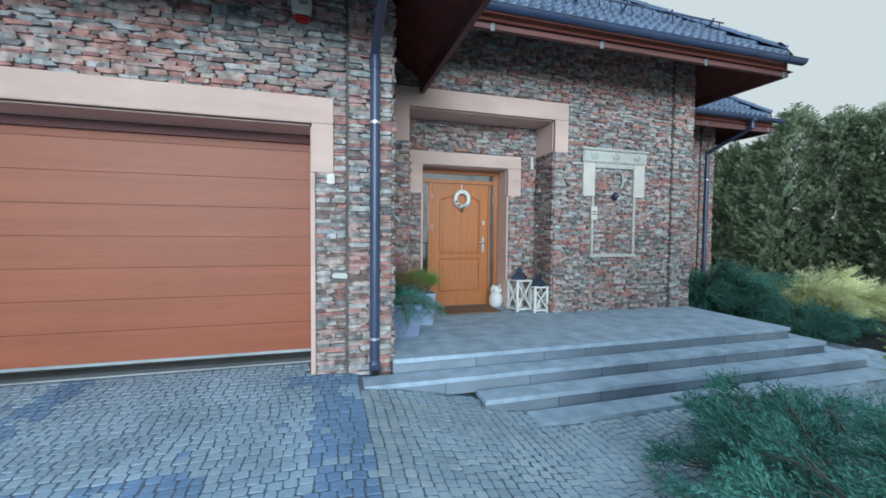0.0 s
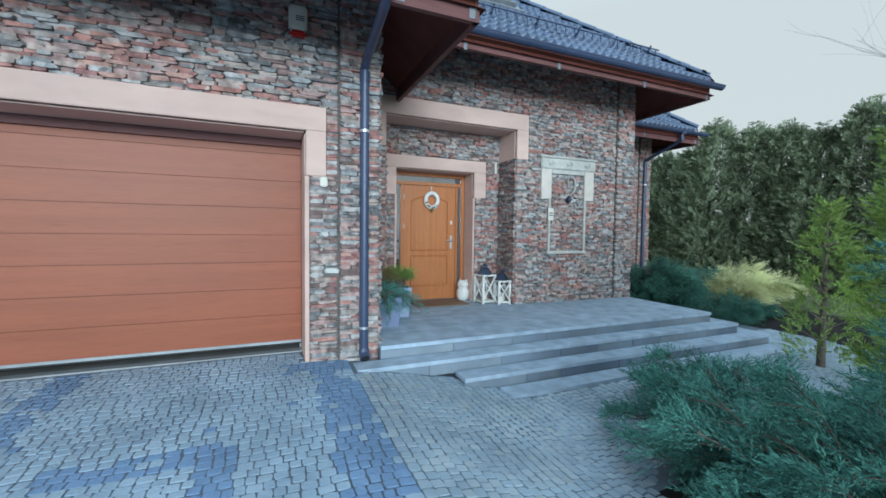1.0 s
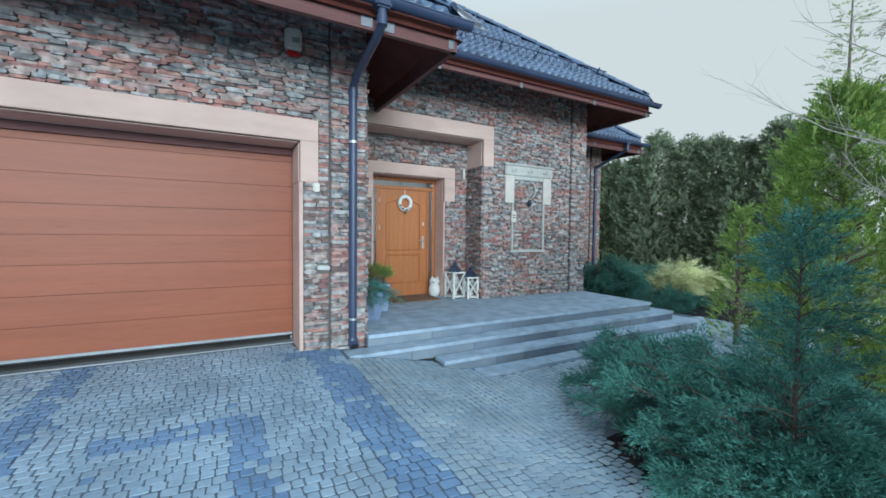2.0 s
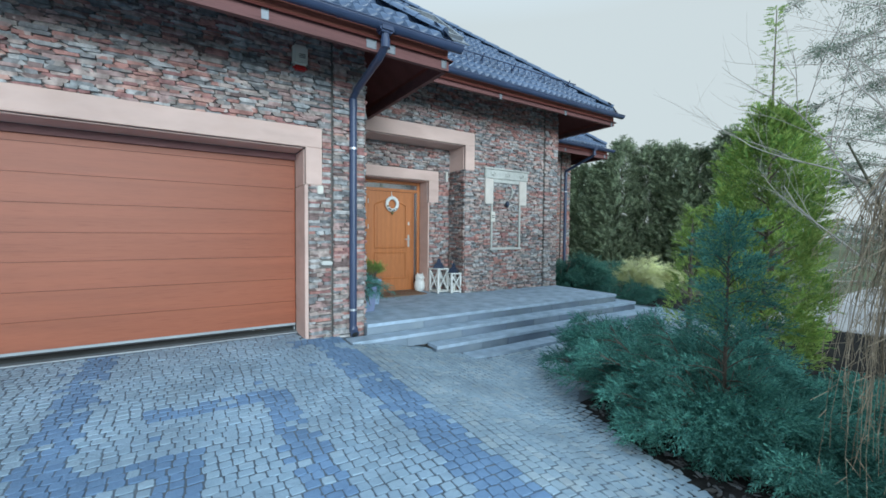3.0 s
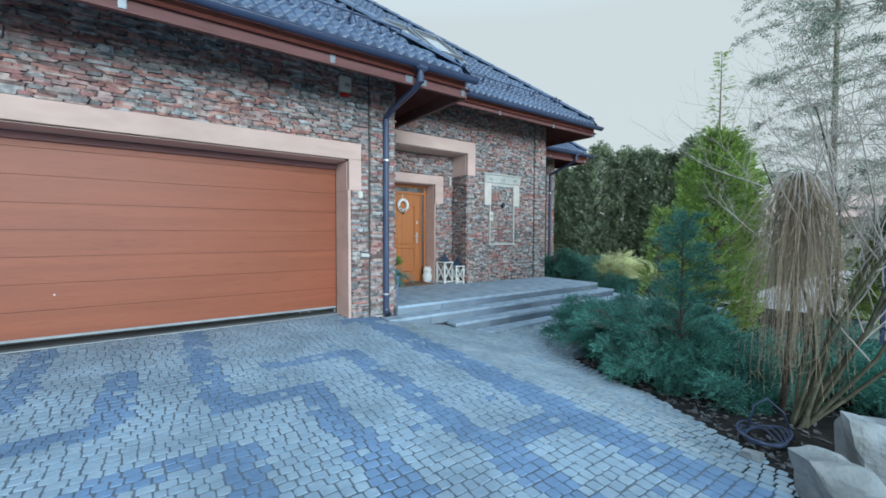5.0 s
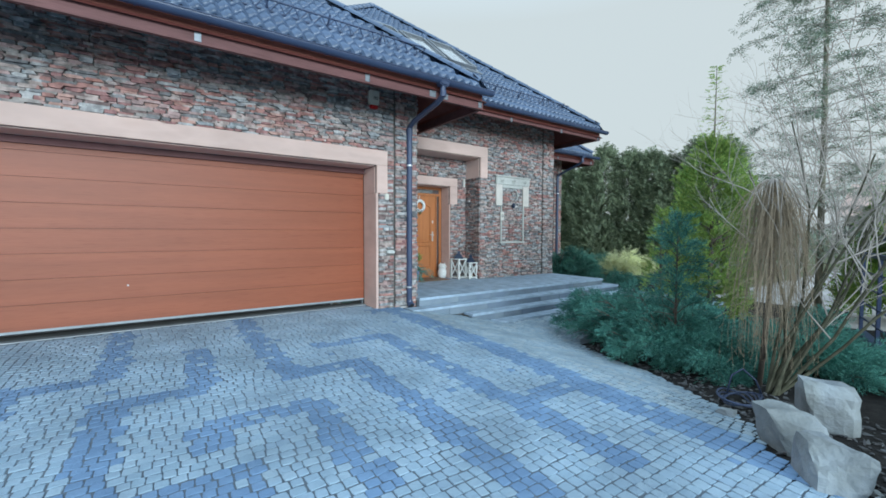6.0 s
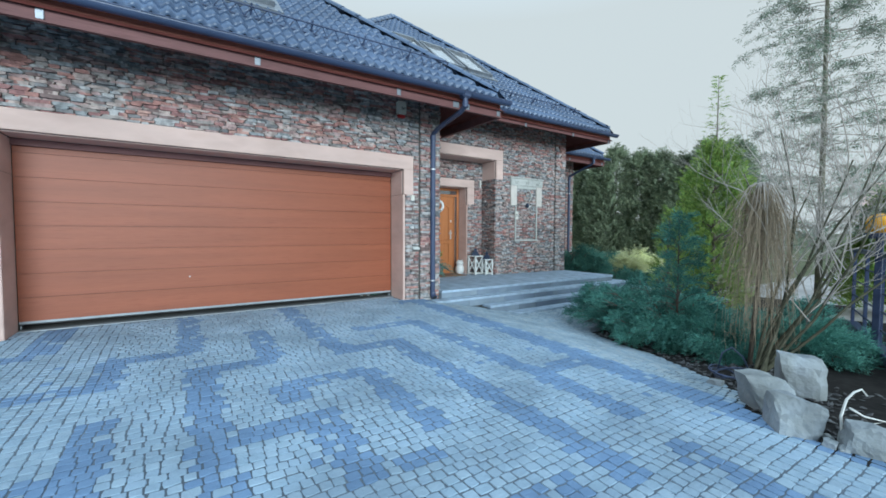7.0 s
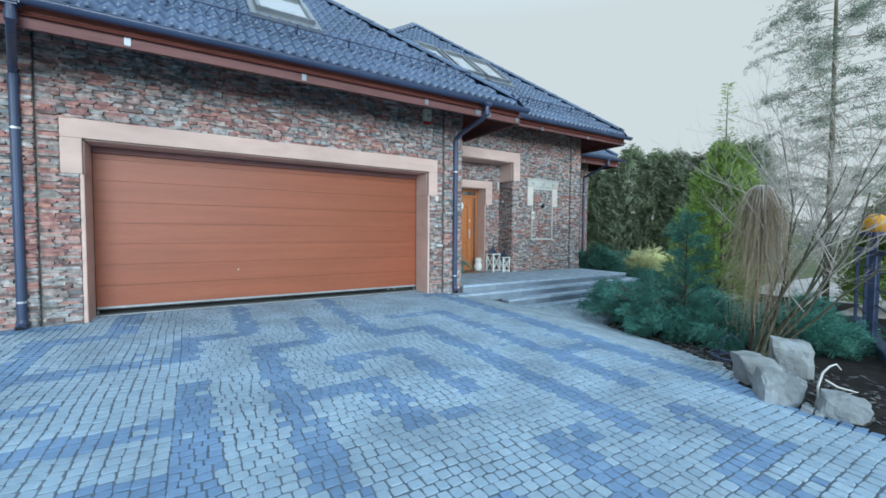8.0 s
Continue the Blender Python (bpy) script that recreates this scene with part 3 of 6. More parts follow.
for i, (zt, yf, xa, xb) in enumerate(LEV):
    yb = Y_P - 0.001 if i == 0 else LEV[i - 1][1] - 0.03
    # pale tread slabs
    cuts = [xa]
    while cuts[-1] < xb - 1.3:
        cuts.append(cuts[-1] + rs.uniform(0.9, 1.3))
    cuts.append(xb)
    rows = [(yf - 0.02, yb)] if i else [(-0.16, 0.40), (0.402, 0.95), (0.952, yb)]
    for ya, y2 in rows:
        for a, b in zip(cuts, cuts[1:]):
            y3 = y2
            part("slab", Geo().box((a + 0.001, ya, zt - 0.045), (b - 0.001, y3 - 0.001, zt + rs.uniform(-0.002, 0.0)), 0.003), m_step, steps)
    # riser blocks, their upright faces shaded by colour
    x = xa
    while x < xb - 0.02:
        w = min(rs.uniform(0.45, 0.9), xb - x)
        if xb - x - w < 0.2:
            w = xb - x
        part("riser_block", Geo().box((x + 0.002, yf, zt - STEP_H - 0.03), (x + w - 0.002, yf + 0.1, zt - 0.047), 0.005), m_riser_shaded, steps)
        x += w
    # end blocks
    y = yf + 0.105
    yend = Y_P if i == 0 else LEV[i - 1][1] + 0.3
    while y < yend - 0.05:
        w = min(0.6, yend - y)
        part("riser_block", Geo().box((xb - 0.1, y, zt - STEP_H - 0.03), (xb - 0.002, y + w - 0.003, zt - 0.047), 0.005), m_riser_shaded, steps)
        y += w
    if i:
        part("slab", Geo().box((LEV[i - 1][3] + 0.0, yb + 0.002, zt - 0.045), (xb, yb + 1.9, zt - 0.002), 0.006), m_step, steps)
    part("core", Geo().box((xa + 0.03, yf + 0.11, -0.7), (xb - 0.11, (Y_P if i == 0 else LEV[i - 1][1] + 0.05) - 0.005, zt - 0.05)), m_mortar, steps)


part("slab", Geo().box((REC_X0 + 0.005, Y_P + 0.001, PLAT - 0.045), (REC_X1 - 0.005, REC_Y - 0.001, PLAT), 0.004), m_step, steps)
part("slab", Geo().box((ENT_X0 + 0.015, REC_Y + 0.001, PLAT - 0.045), (ENT_X1 - 0.015, 2.46, PLAT + 0.001), 0.004), m_step, steps)

# ---- roofs ----
SLOPE = 0.83
ANG = math.atan(SLOPE)
TILE_W, TILE_L = 0.30, 0.33


def tile_mesh():
    g = Geo()
    n = 12
    prof = [(i / n * TILE_W, 0.054 * (0.5 - 0.5 * math.cos(4 * math.pi * i / n))) for i in range(n + 1)]
    rows = [(0.0, 0.0), (0.0, 0.054), (TILE_L + 0.02, 0.004)]
    vs = [(x - TILE_W / 2, l, h + dz) for l, dz in rows for x, h in prof]
    fs = [(r * (n + 1) + i, r * (n + 1) + i + 1, (r + 1) * (n + 1) + i + 1, (r + 1) * (n + 1) + i) for r in range(2) for i in range(n)]
    g.add(vs, fs)
    return g


TILE = tile_mesh()
TILE_ME = TILE.mesh("tile")
TILE_ME.materials.append(m_tile_one)
TILE_ME.shade_smooth()


def roof_plane(roof, origin, along, up_plan, length, inside, single, courses=17):
    """Courses of tiles on one roof plane. along: unit vector of the eave; up_plan: plan direction up the slope."""
    a, u = Vector(along), Vector(up_plan)
    s = (u + Vector((0, 0, SLOPE))).normalized()
    nrm = a.cross(s)
    rot = Matrix((a, s, nrm)).transposed().to_4x4()
    many = Geo()
    rnd = random.Random(3)
    for r in range(courses):
        for c in range(int(length / TILE_W)):
            p = Vector(origin) + a * ((c + 0.5) * TILE_W) + s * (r * TILE_L)
            mid = p + s * (TILE_L / 2)
            if not inside(mid):
                continue
            m = Matrix.Translation(p + nrm * rnd.uniform(0.0, 0.004)) @ rot
            if single(mid):
                ob = new("tile", TILE_ME)
                ob.parent = roof
                ob.matrix_local = m
            else:
                many.add([m @ Vector(q) for q in TILE.v], TILE.f)
    if many.v:
        part("tiles", many, m_tile_many, roof, kind="stuff", smooth=True)


def cap_line(roof, p0, p1, n=None):
    """Rounded ridge or hip tiles, overlapping, from p0 up to p1."""
    p0, p1 = Vector(p0), Vector(p1)
    d = (p1 - p0)
    n = n or max(1, int(d.length / 0.36))
    d.normalize()
    side = d.cross(Vector((0, 0, 1))).normalized()
    upv = side.cross(d)
    ln = (p1 - p0).length / n
    for i in range(n):
        g = Geo()
        rows = []
        for l, grow in ((0.0, 0.012), (ln + 0.03, 0.0)):
            rows.append([p0 + d * (i * ln + l) + side * (math.cos(t) * (0.125 + grow)) + upv * (math.sin(t) * (0.085 + grow) - 0.02) for t in (math.pi * k / 8 for k in range(9))])
        vs = rows[0] + rows[1]
        fs = [(k, k + 1, k + 10, k + 9) for k in range(8)] + [tuple(range(8, -1, -1))]
        g.add(vs, fs)
        part("ridge_tile", g, m_tile_one, roof)


def hip_roof(name, label, x0, x1, y0, y1, ze, side_x=True):
    """A hipped roof over the eave rectangle, ridge along y when it is longer that way."""
    ob = holder(name, label, "roof", kind="structure")
    h = min(x1 - x0, y1 - y0) / 2
    zt = ze + SLOPE * h
    if x1 - x0 <= y1 - y0:
        ra, rb = ((x0 + x1) / 2, y0 + h, zt), ((x0 + x1) / 2, y1 - h, zt)
    else:
        ra, rb = (x0 + h, (y0 + y1) / 2, zt), (x1 - h, (y0 + y1) / 2, zt)
    c = [(x0, y0, ze), (x1, y0, ze), (x1, y1, ze), (x0, y1, ze)]
    vs = c + [ra, rb]
    if x1 - x0 <= y1 - y0:
        fs = [(0, 1, 4), (1, 2, 5, 4), (2, 3, 5), (3, 0, 4, 5)]
    else:
        fs = [(0, 1, 5, 4), (1, 2, 5), (2, 3, 4, 5), (3, 0, 4)]
    # lower skin: the inclined lining of the eaves
    low = [(p[0], p[1], p[2] - 0.16) for p in vs]
    g = Geo().add(vs, fs)
    part("deck", g, m_roof_deck, ob)
    part("eaves_lining", Geo().add(low, [tuple(reversed(f)) for f in fs]), m_soffit, ob, "dark mahogany eaves lining")
    return ob, Vector(ra), Vector(rb), zt


G_E = 3.56      # eave height of the garage roof
M_E = 4.00      # of the porch wing
GX0, GX1, GY0, GY1 = -7.25, 0.72, -1.05, 9.4
MX0, MX1, MY0, MY1 = -3.05, 6.10, 0.42, 10.8
WX0, WX1, WY0, WY1 = 3.0, 9.2, 2.75, 9.6

roof_garage, gra, grb, gzt = hip_roof("roof_garage", "hipped garage roof of wavy dark blue glazed tiles", GX0, GX1, GY0, GY1, G_E)
roof_main, mra, mrb, mzt = hip_roof("roof_main", "hipped main roof of wavy dark blue glazed tiles", MX0, MX1, MY0, MY1, M_E)
roof_wing, wra, wrb, wzt = hip_roof("roof_wing", "hipped rear wing roof of dark blue tiles", WX0, WX1, WY0, WY1, M_E)


def in_garage_front(p):
    d = p.y - GY0
    return p.x > GX0 + d and p.x < GX1 - d and p.z < gzt


def in_main_front(p):
    d = p.y - MY0
    return MX0 + d < p.x < MX1 - d and not (p.x < GX1 - (p.y - GY0) and p.y < 3)


roof_plane(roof_garage, (GX0, GY0, G_E + 0.01), (1, 0, 0), (0, 1, 0), GX1 - GX0, in_garage_front, lambda p: p.x > -4.6 and p.y < 1.6)
roof_plane(roof_garage, (GX1, GY0, G_E + 0.01), (0, 1, 0), (-1, 0, 0), 8.0, lambda p: p.y - GY0 > GX1 - p.x and p.x > gra.x, lambda p: False)
roof_plane(roof_main, (MX0, MY0, M_E + 0.01), (1, 0, 0), (0, 1, 0), MX1 - MX0, in_main_front, lambda p: p.x > 2.6 and p.y < 2.6, courses=19)
roof_plane(roof_main, (MX1, MY0, M_E + 0.01), (0, 1, 0), (-1, 0, 0), 7.0, lambda p: p.y - MY0 > MX1 - p.x and p.x > mra.x, lambda p: False, courses=6)
roof_plane(roof_wing, (WX0, WY0, M_E + 0.01), (1, 0, 0), (0, 1, 0), WX1 - WX0, lambda p: WX0 + p.y - WY0 < p.x < WX1 - (p.y - WY0), lambda p: p.x > 5.6, courses=9)
up = Vector((0, 0, 0.095))
cap_line(roof_garage, Vector((GX1 - 0.08, GY0 + 0.08, G_E + 0.07)) + up, gra + up)
cap_line(roof_garage, Vector((GX0 + 0.08, GY0 + 0.08, G_E + 0.07)) + up, gra + up)
cap_line(roof_main, Vector((MX1 - 0.08, MY0 + 0.08, M_E + 0.07)) + up, mra + up)
cap_line(roof_main, Vector((MX0 + 0.08, MY0 + 0.08, M_E + 0.07)) + up, mra + up)
cap_line(roof_main, mra + up, mrb + up)
cap_line(roof_wing, Vector((WX1 - 0.08, WY0 + 0.08, M_E + 0.07)) + up, wra + up)


# ---- fascias, gutters ----
def eave(name, corners, ze, label, depth=0.27):
    """Fascia boards under an eave: corners are plan points along the edge."""
    ob = holder(name, label, "fascia", kind="structure")
    for (xa, ya), (xb, yb) in zip(corners, corners[1:]):
        d = Vector((xb - xa, yb - ya, 0)).normalized()
        n = Vector((d.y, -d.x, 0))          # outwards
        a, b = Vector((xa, ya, 0)), Vector((xb, yb, 0))

        def strip(out0, out1, z0, z1, part_name, mat):
            o = [a + n * out0 + Vector((0, 0, z0)), a + n * out1 + Vector((0, 0, z0)), a + n * out1 + Vector((0, 0, z1)), a + n * out0 + Vector((0, 0, z1))]
            part(part_name, Geo().prism(o, b - a), mat, ob)
        strip(-0.045, -0.012, ze - 0.125, ze - 0.005, "upper_board", m_fascia_upper)
        strip(-0.050, 0.006, ze - depth, ze - 0.128, "lower_board", m_fascia)
    return ob


eave("fascia_garage", [(GX0 + 0.05, GY0 + 0.05), (GX1 - 0.05, GY0 + 0.05), (GX1 - 0.05, Y_P - 0.05)], G_E, "stepped mahogany fascia boards under the garage eave")
eave("fascia_main", [(GX1 - 0.3, MY0 + 0.05), (MX1 - 0.05, MY0 + 0.05), (MX1 - 0.05, WING_Y + 2)], M_E, "stepped mahogany fascia boards under the porch eave", 0.225)
eave("fascia_wing", [(MX1 - 0.3, WY0 + 0.05), (WX1 - 0.05, WY0 + 0.05), (WX1 - 0.05, 8.5)], M_E, "stepped mahogany fascia boards of the rear wing")


def gutter(label, a, b, ze):
    """A half-round gutter with straps from a to b (plan points)."""
    ob = holder("gutter", label, "gutter")
    a, b = Vector((*a, ze - 0.015)), Vector((*b, ze - 0.015))
    d = (b - a).normalized()
    n = Vector((d.y, -d.x, 0))
    R = 0.068

    def ring(r, p):
        return [p + n * (R + r * math.cos(t)) + Vector((0, 0, -r * math.sin(t))) for t in (math.pi * k / 10 for k in range(11))]
    vs = ring(R, a) + ring(R, b) + ring(R - 0.006, a) + ring(R - 0.006, b)
    fs = [(k, k + 1, k + 12, k + 11) for k in range(10)] + [(k + 22, k + 33, k + 34, k + 23) for k in range(10)]
    fs += [(0, 11, 33, 22), (10, 32, 43, 21)]
    fs += [tuple(range(10, -1, -1)), tuple(range(11, 22))]
    part("channel", Geo().add(vs, fs), m_gutter, ob, smooth=False)
    part("bead", Geo().tube([a + n * (2 * R), b + n * (2 * R)], 0.009, sides=6), m_gutter, ob)
    k = 0.35
    while k < (b - a).length:
        p = a + d * k
        g = Geo()
        r0 = [q for q in ring(R + 0.006, p - d * 0.012)] + [q for q in ring(R + 0.006, p + d * 0.012)]
        g.add(r0, [(i, i + 1, i + 12, i + 11) for i in range(10)])
        part("strap", g, m_gutter, ob)
        k += 0.62
    return ob


gutter("dark blue half round gutter along the garage eave", (GX0, GY0), (GX1 + 0.05, GY0), G_E)
gutter("dark blue half round gutter along the porch eave", (GX1 - 0.2, MY0), (MX1 + 0.08, MY0), M_E)
gutter("dark blue half round gutter of the rear wing", (MX1 - 0.2, WY0), (WX1 + 0.08, WY0), M_E)


def downpipe(label, x, y, z0, z1, out):
    """A downpipe on a wall with an outlet at the gutter (out: plan point, eave height)."""
    ob = holder("downpipe", label, "downpipe", (x, y, z0))
    ox, oy, oz = out
    part("pipe", Geo().tube([(x, y, z0), (x, y, z1)], 0.047, sides=14), m_gutter, ob, smooth=False)
    part("swan_neck", Geo().tube([(x, y, z1 - 0.02), (x, y, z1 + 0.03), (x + 0.15 * (ox - x), y + 0.15 * (oy - y), z1 + 0.10), (x + 0.85 * (ox - x), y + 0.85 * (oy - y), oz - 0.30), (ox, oy, oz - 0.24), (ox, oy, oz - 0.08)], 0.043, sides=14), m_gutter, ob)
    part("collar", Geo().tube([(x, y, z1 - 0.10), (x, y, z1 + 0.01)], 0.053, sides=14), m_gutter, ob)
    part("collar", Geo().tube([(ox, oy, oz - 0.26), (ox, oy, oz - 0.17)], 0.050, sides=14), m_gutter, ob)
    part("outlet", Geo().box((ox - 0.08, oy - 0.068, oz - 0.115), (ox + 0.08, oy + 0.068, oz - 0.03), 0.02), m_gutter, ob)
    for zz in (z0 + 0.22, z1 - 0.62):
        part("clamp", Geo().tube([(x, y, zz), (x, y, zz + 0.025)], 0.053, sides=14), m_zinc, ob, "zinc pipe clamp")
        part("stay", Geo().box((x - 0.01, y, zz + 0.004), (x + 0.01, y + 0.09, zz + 0.02)), m_zinc, ob)
    part("shoe", Geo().tube([(x, y, z0), (x, y - 0.02, z0 - 0.05), (x, y - 0.07, z0 - 0.08)], 0.055, sides=14), m_gutter, ob)
    # the shoe is closed: a black disc paints the shade of its opening
    part("mouth", Geo().tube([(x, y - 0.069, z0 - 0.0795), (x, y - 0.074, z0 - 0.083)], 0.04, sides=14), m_black, ob, "black disc standing in for the shade inside the pipe")
    settle(ob)
    return ob


downpipe("dark blue plastic downpipe at the garage corner", -0.17, -0.09, 0.14, 3.04, (-0.20, GY0 - 0.068, G_E))
downpipe("dark blue plastic downpipe at the far garage corner", -6.37, -0.09, 0.14, 3.04, (-6.10, GY0 - 0.068, G_E))
downpipe("dark blue plastic downpipe on the rear wing", 8.33, WING_Y - 0.09, 0.0, 3.35, (8.36, WY0 - 0.068, M_E))


def fascia_plate(x, y, z, group, half=0.026):
    ob = part("fascia_plate", Geo().box((x - half, y - 0.008, z - 0.05), (x + half, y, z + 0.05), 0.002).box((x + half - 0.008, y - 0.02, z - 0.05), (x + half - 0.004, y - 0.008, z + 0.05)), m_lead)
    return tagged(ob, "small folded zinc plate on the fascia board", "bracket", group)


for x in (-6.9, -5.20, -3.28, -1.35, -0.31, -0.09, 0.60):
    fascia_plate(x, GY0 + 0.044, G_E - 0.20, "zinc plates on the fascia", 0.055 if -0.4 < x < 0 else 0.032)
for x in (1.25, 2.75, 4.45, 5.95):
    fascia_plate(x, MY0 + 0.044, M_E - 0.20, "zinc plates on the fascia")
for x in (7.2, 9.0):
    fascia_plate(x, WY0 + 0.044, M_E - 0.20, "zinc plates on the fascia")


# ---- things on the walls ----
def siren(x, z):
    ob = holder("alarm_siren", "cream alarm siren with a red lower lens on the stone wall", "alarm siren", (x, 0, z))
    g = Geo().box((x - 0.085, -0.125, z - 0.02), (x + 0.085, -0.02, z + 0.21), 0.02)
    part("body", g, m_cream, ob)
    # no slots are cut: black bars on the face paint their inner shade
    for k in range(3):
        part("louvre", Geo().box((x - 0.02, -0.128, z + 0.06 + k * 0.018), (x + 0.055, -0.122, z + 0.067 + k * 0.018)), m_black, ob, "black bar standing in for the shade in a sound slot")
    part("lens", Geo().box((x - 0.08, -0.12, z - 0.075), (x + 0.08, -0.022, z - 0.022), 0.025), m_red, ob, "red plastic lens")
    settle(ob)


siren(-0.82, 3.35)
ob = holder("wall_sensor", "small grey sensor on the stone wall", "sensor", (-3.47, 0, 3.2))
part("base", Geo().box((-3.54, -0.075, 3.20), (-3.40, -0.01, 3.30), 0.008), m_alu, ob)
part("head", Geo().box((-3.52, -0.14, 3.20), (-3.42, -0.07, 3.27), 0.015), m_lead, ob, "grey sensor head")
settle(ob)
ob = holder("call_box", "small white keypad box beside the garage door", "keypad", (-0.57, 0, 1.88))
part("case", Geo().box((-0.61, -0.065, 1.84), (-0.54, -0.015, 1.94), 0.01), m_white, ob)
part("cover", Geo().box((-0.60, -0.07, 1.87), (-0.55, -0.064, 1.93), 0.002), m_cream, ob)
settle(ob)
ob = holder("wall_lamp", "slim white wall lamp beside the front door", "wall lamp", (2.62, REC_Y, 2.45))
part("tube", Geo().tube([(2.62, REC_Y - 0.07, 2.44), (2.62, REC_Y - 0.07, 2.64)], 0.022, sides=12), m_white, ob, smooth=False)
part("back_plate", Geo().box((2.595, REC_Y - 0.045, 2.48), (2.645, REC_Y - 0.02, 2.60), 0.006), m_alu, ob)
settle(ob)

# decorative window frame on the porch wall
NY = Y_P - 0.03
deco = holder("decorative_frame", "weathered pale window frame with short white shutters on the stone wall", "wall decoration", (3.8, Y_P, 1.05))
part("lintel", Geo().box((3.20, NY - 0.055, 2.515), (4.40, NY, 2.70), 0.015), m_niche, deco)
part("cornice", Geo().box((3.17, NY - 0.075, 2.70), (4.43, NY, 2.735), 0.01), m_niche, deco)
for cx in (3.40, 3.80, 4.20):
    g = Geo()
    for s in (-1, 1):
        pts = [(cx + s * (0.02 + 0.05 * t / 8 * math.cos(t)), NY - 0.06, 2.60 + 0.05 * t / 8 * math.sin(t)) for t in range(0, 9)]
        g.tube(pts, 0.012, 0.006, sides=6)
    part("scroll", g, m_niche, deco)
for xa, xb in ((3.22, 3.435), (4.165, 4.38)):
    part("shutter", Geo().box((xa, NY - 0.035, 1.99), (xb, NY + 0.005, 2.512), 0.006), m_niche_panel, deco, "short plain white shutter")
for xa, xb in ((3.385, 3.43), (4.17, 4.215)):
    part("stile", Geo().box((xa, NY - 0.03, 1.085), (xb, NY + 0.005, 1.988), 0.006), m_niche, deco)
part("sill", Geo().box((3.36, NY - 0.045, 1.035), (4.24, NY + 0.005, 1.083), 0.006), m_niche, deco)
part("top_rail", Geo().box((3.437, NY - 0.03, 2.44), (4.163, NY + 0.005, 2.512), 0.006), m_niche, deco)
settle(deco)
ob = holder("hanging_ornament", "pale crescent ornament with a round dark bell inside the frame", "ornament", (3.8, Y_P, 2.0))
pts = [(3.80 + 0.16 * math.cos(a), NY - 0.03, 2.26 + 0.18 * math.sin(a)) for a in (math.radians(d) for d in range(-70, 80, 15))]
part("crescent", Geo().tube(pts, 0.012, sides=6, radii=[0.004 + 0.016 * math.sin(math.pi * i / (len(pts) - 1)) for i in range(len(pts))]), m_niche, ob)
part("cord", Geo().tube([(3.80, NY - 0.03, 2.08), (3.80, NY - 0.03, 2.44)], 0.004, sides=5), m_niche, ob)
part("bell", Geo().lathe((3.80, NY - 0.06, 1.94), [(0.005, 0.0), (0.035, 0.012), (0.05, 0.05), (0.035, 0.10), (0.01, 0.125)]), m_blue_metal, ob, "round dark blue bell", smooth=True)
part("clapper", Geo().lathe((3.83, NY - 0.08, 1.93), [(0.003, 0.0), (0.022, 0.012), (0.026, 0.035), (0.004, 0.06)], 10), m_white, ob, "small white ball", smooth=True)
settle(ob)
ob = holder("wall_plaque", "small white plaque with a dark mark on the stone wall", "plaque", (3.40, Y_P, 1.7))
part("plate", Geo().box((3.36, NY - 0.055, 1.62), (3.475, NY - 0.032, 1.83), 0.006), m_white, ob)
part("mark", Geo().box((3.385, NY - 0.059, 1.70), (3.45, NY - 0.0545, 1.715)).box((3.385, NY - 0.059, 1.74), (3.45, NY - 0.0545, 1.755)), m_black, ob, "two plain dark bars")
settle(ob)


# ---- snow guards and roof windows ----
def on_roof(x, d, y0, ze, lift=0.05):
    """Point on a south roof plane: d is the plan distance up from the eave."""
    n = Vector((0, -SLOPE, 1)).normalized()
    return Vector((x, y0 + d, ze + SLOPE * d)) + n * lift


def snow_guard(label, xa, xb, d, y0, ze):
    ob = holder("snow_guard", label, "snow guard")
    n = Vector((0, -SLOPE, 1)).normalized()
    s = Vector((0, 1, SLOPE)).normalized()
    a, b = on_roof(xa, d, y0, ze, 0.06), on_roof(xb, d, y0, ze, 0.06)
    for h in (0.02, 0.15):
        part("rail", Geo().tube([a + n * h, b + n * h], 0.012, sides=6), m_gutter, ob)
    g = Geo()
    k = xa
    while k < xb - 0.1:
        p = on_roof(k, d, y0, ze, 0.06)
        q = on_roof(min(k + 0.09, xb), d, y0, ze, 0.06)
        g.tube([p + n * 0.02, q + n * 0.15], 0.007, sides=4, caps=False)
        g.tube([q + n * 0.15, on_roof(min(k + 0.18, xb), d, y0, ze, 0.06) + n * 0.02], 0.007, sides=4, caps=False)
        k += 0.18
    part("lattice", g, m_gutter, ob)
    k = xa + 0.2
    while k < xb:
        p = on_roof(k, d, y0, ze, 0.03)
        g = Geo().tube([p - s * 0.12, p + s * 0.12], 0.012, sides=5).tube([p + s * 0.02, p + s * 0.02 + n * 0.22], 0.014, sides=5).tube([p + s * 0.12, p + n * 0.18], 0.008, sides=5)
        part("bracket", g, m_gutter, ob)
        k += 0.78
    return ob


snow_guard("dark lattice snow guard above the garage gutter", -6.6, -0.2, 0.55, GY0, G_E)
snow_guard("dark lattice snow guard above the porch gutter", 0.9, 5.2, 0.55, MY0, M_E)


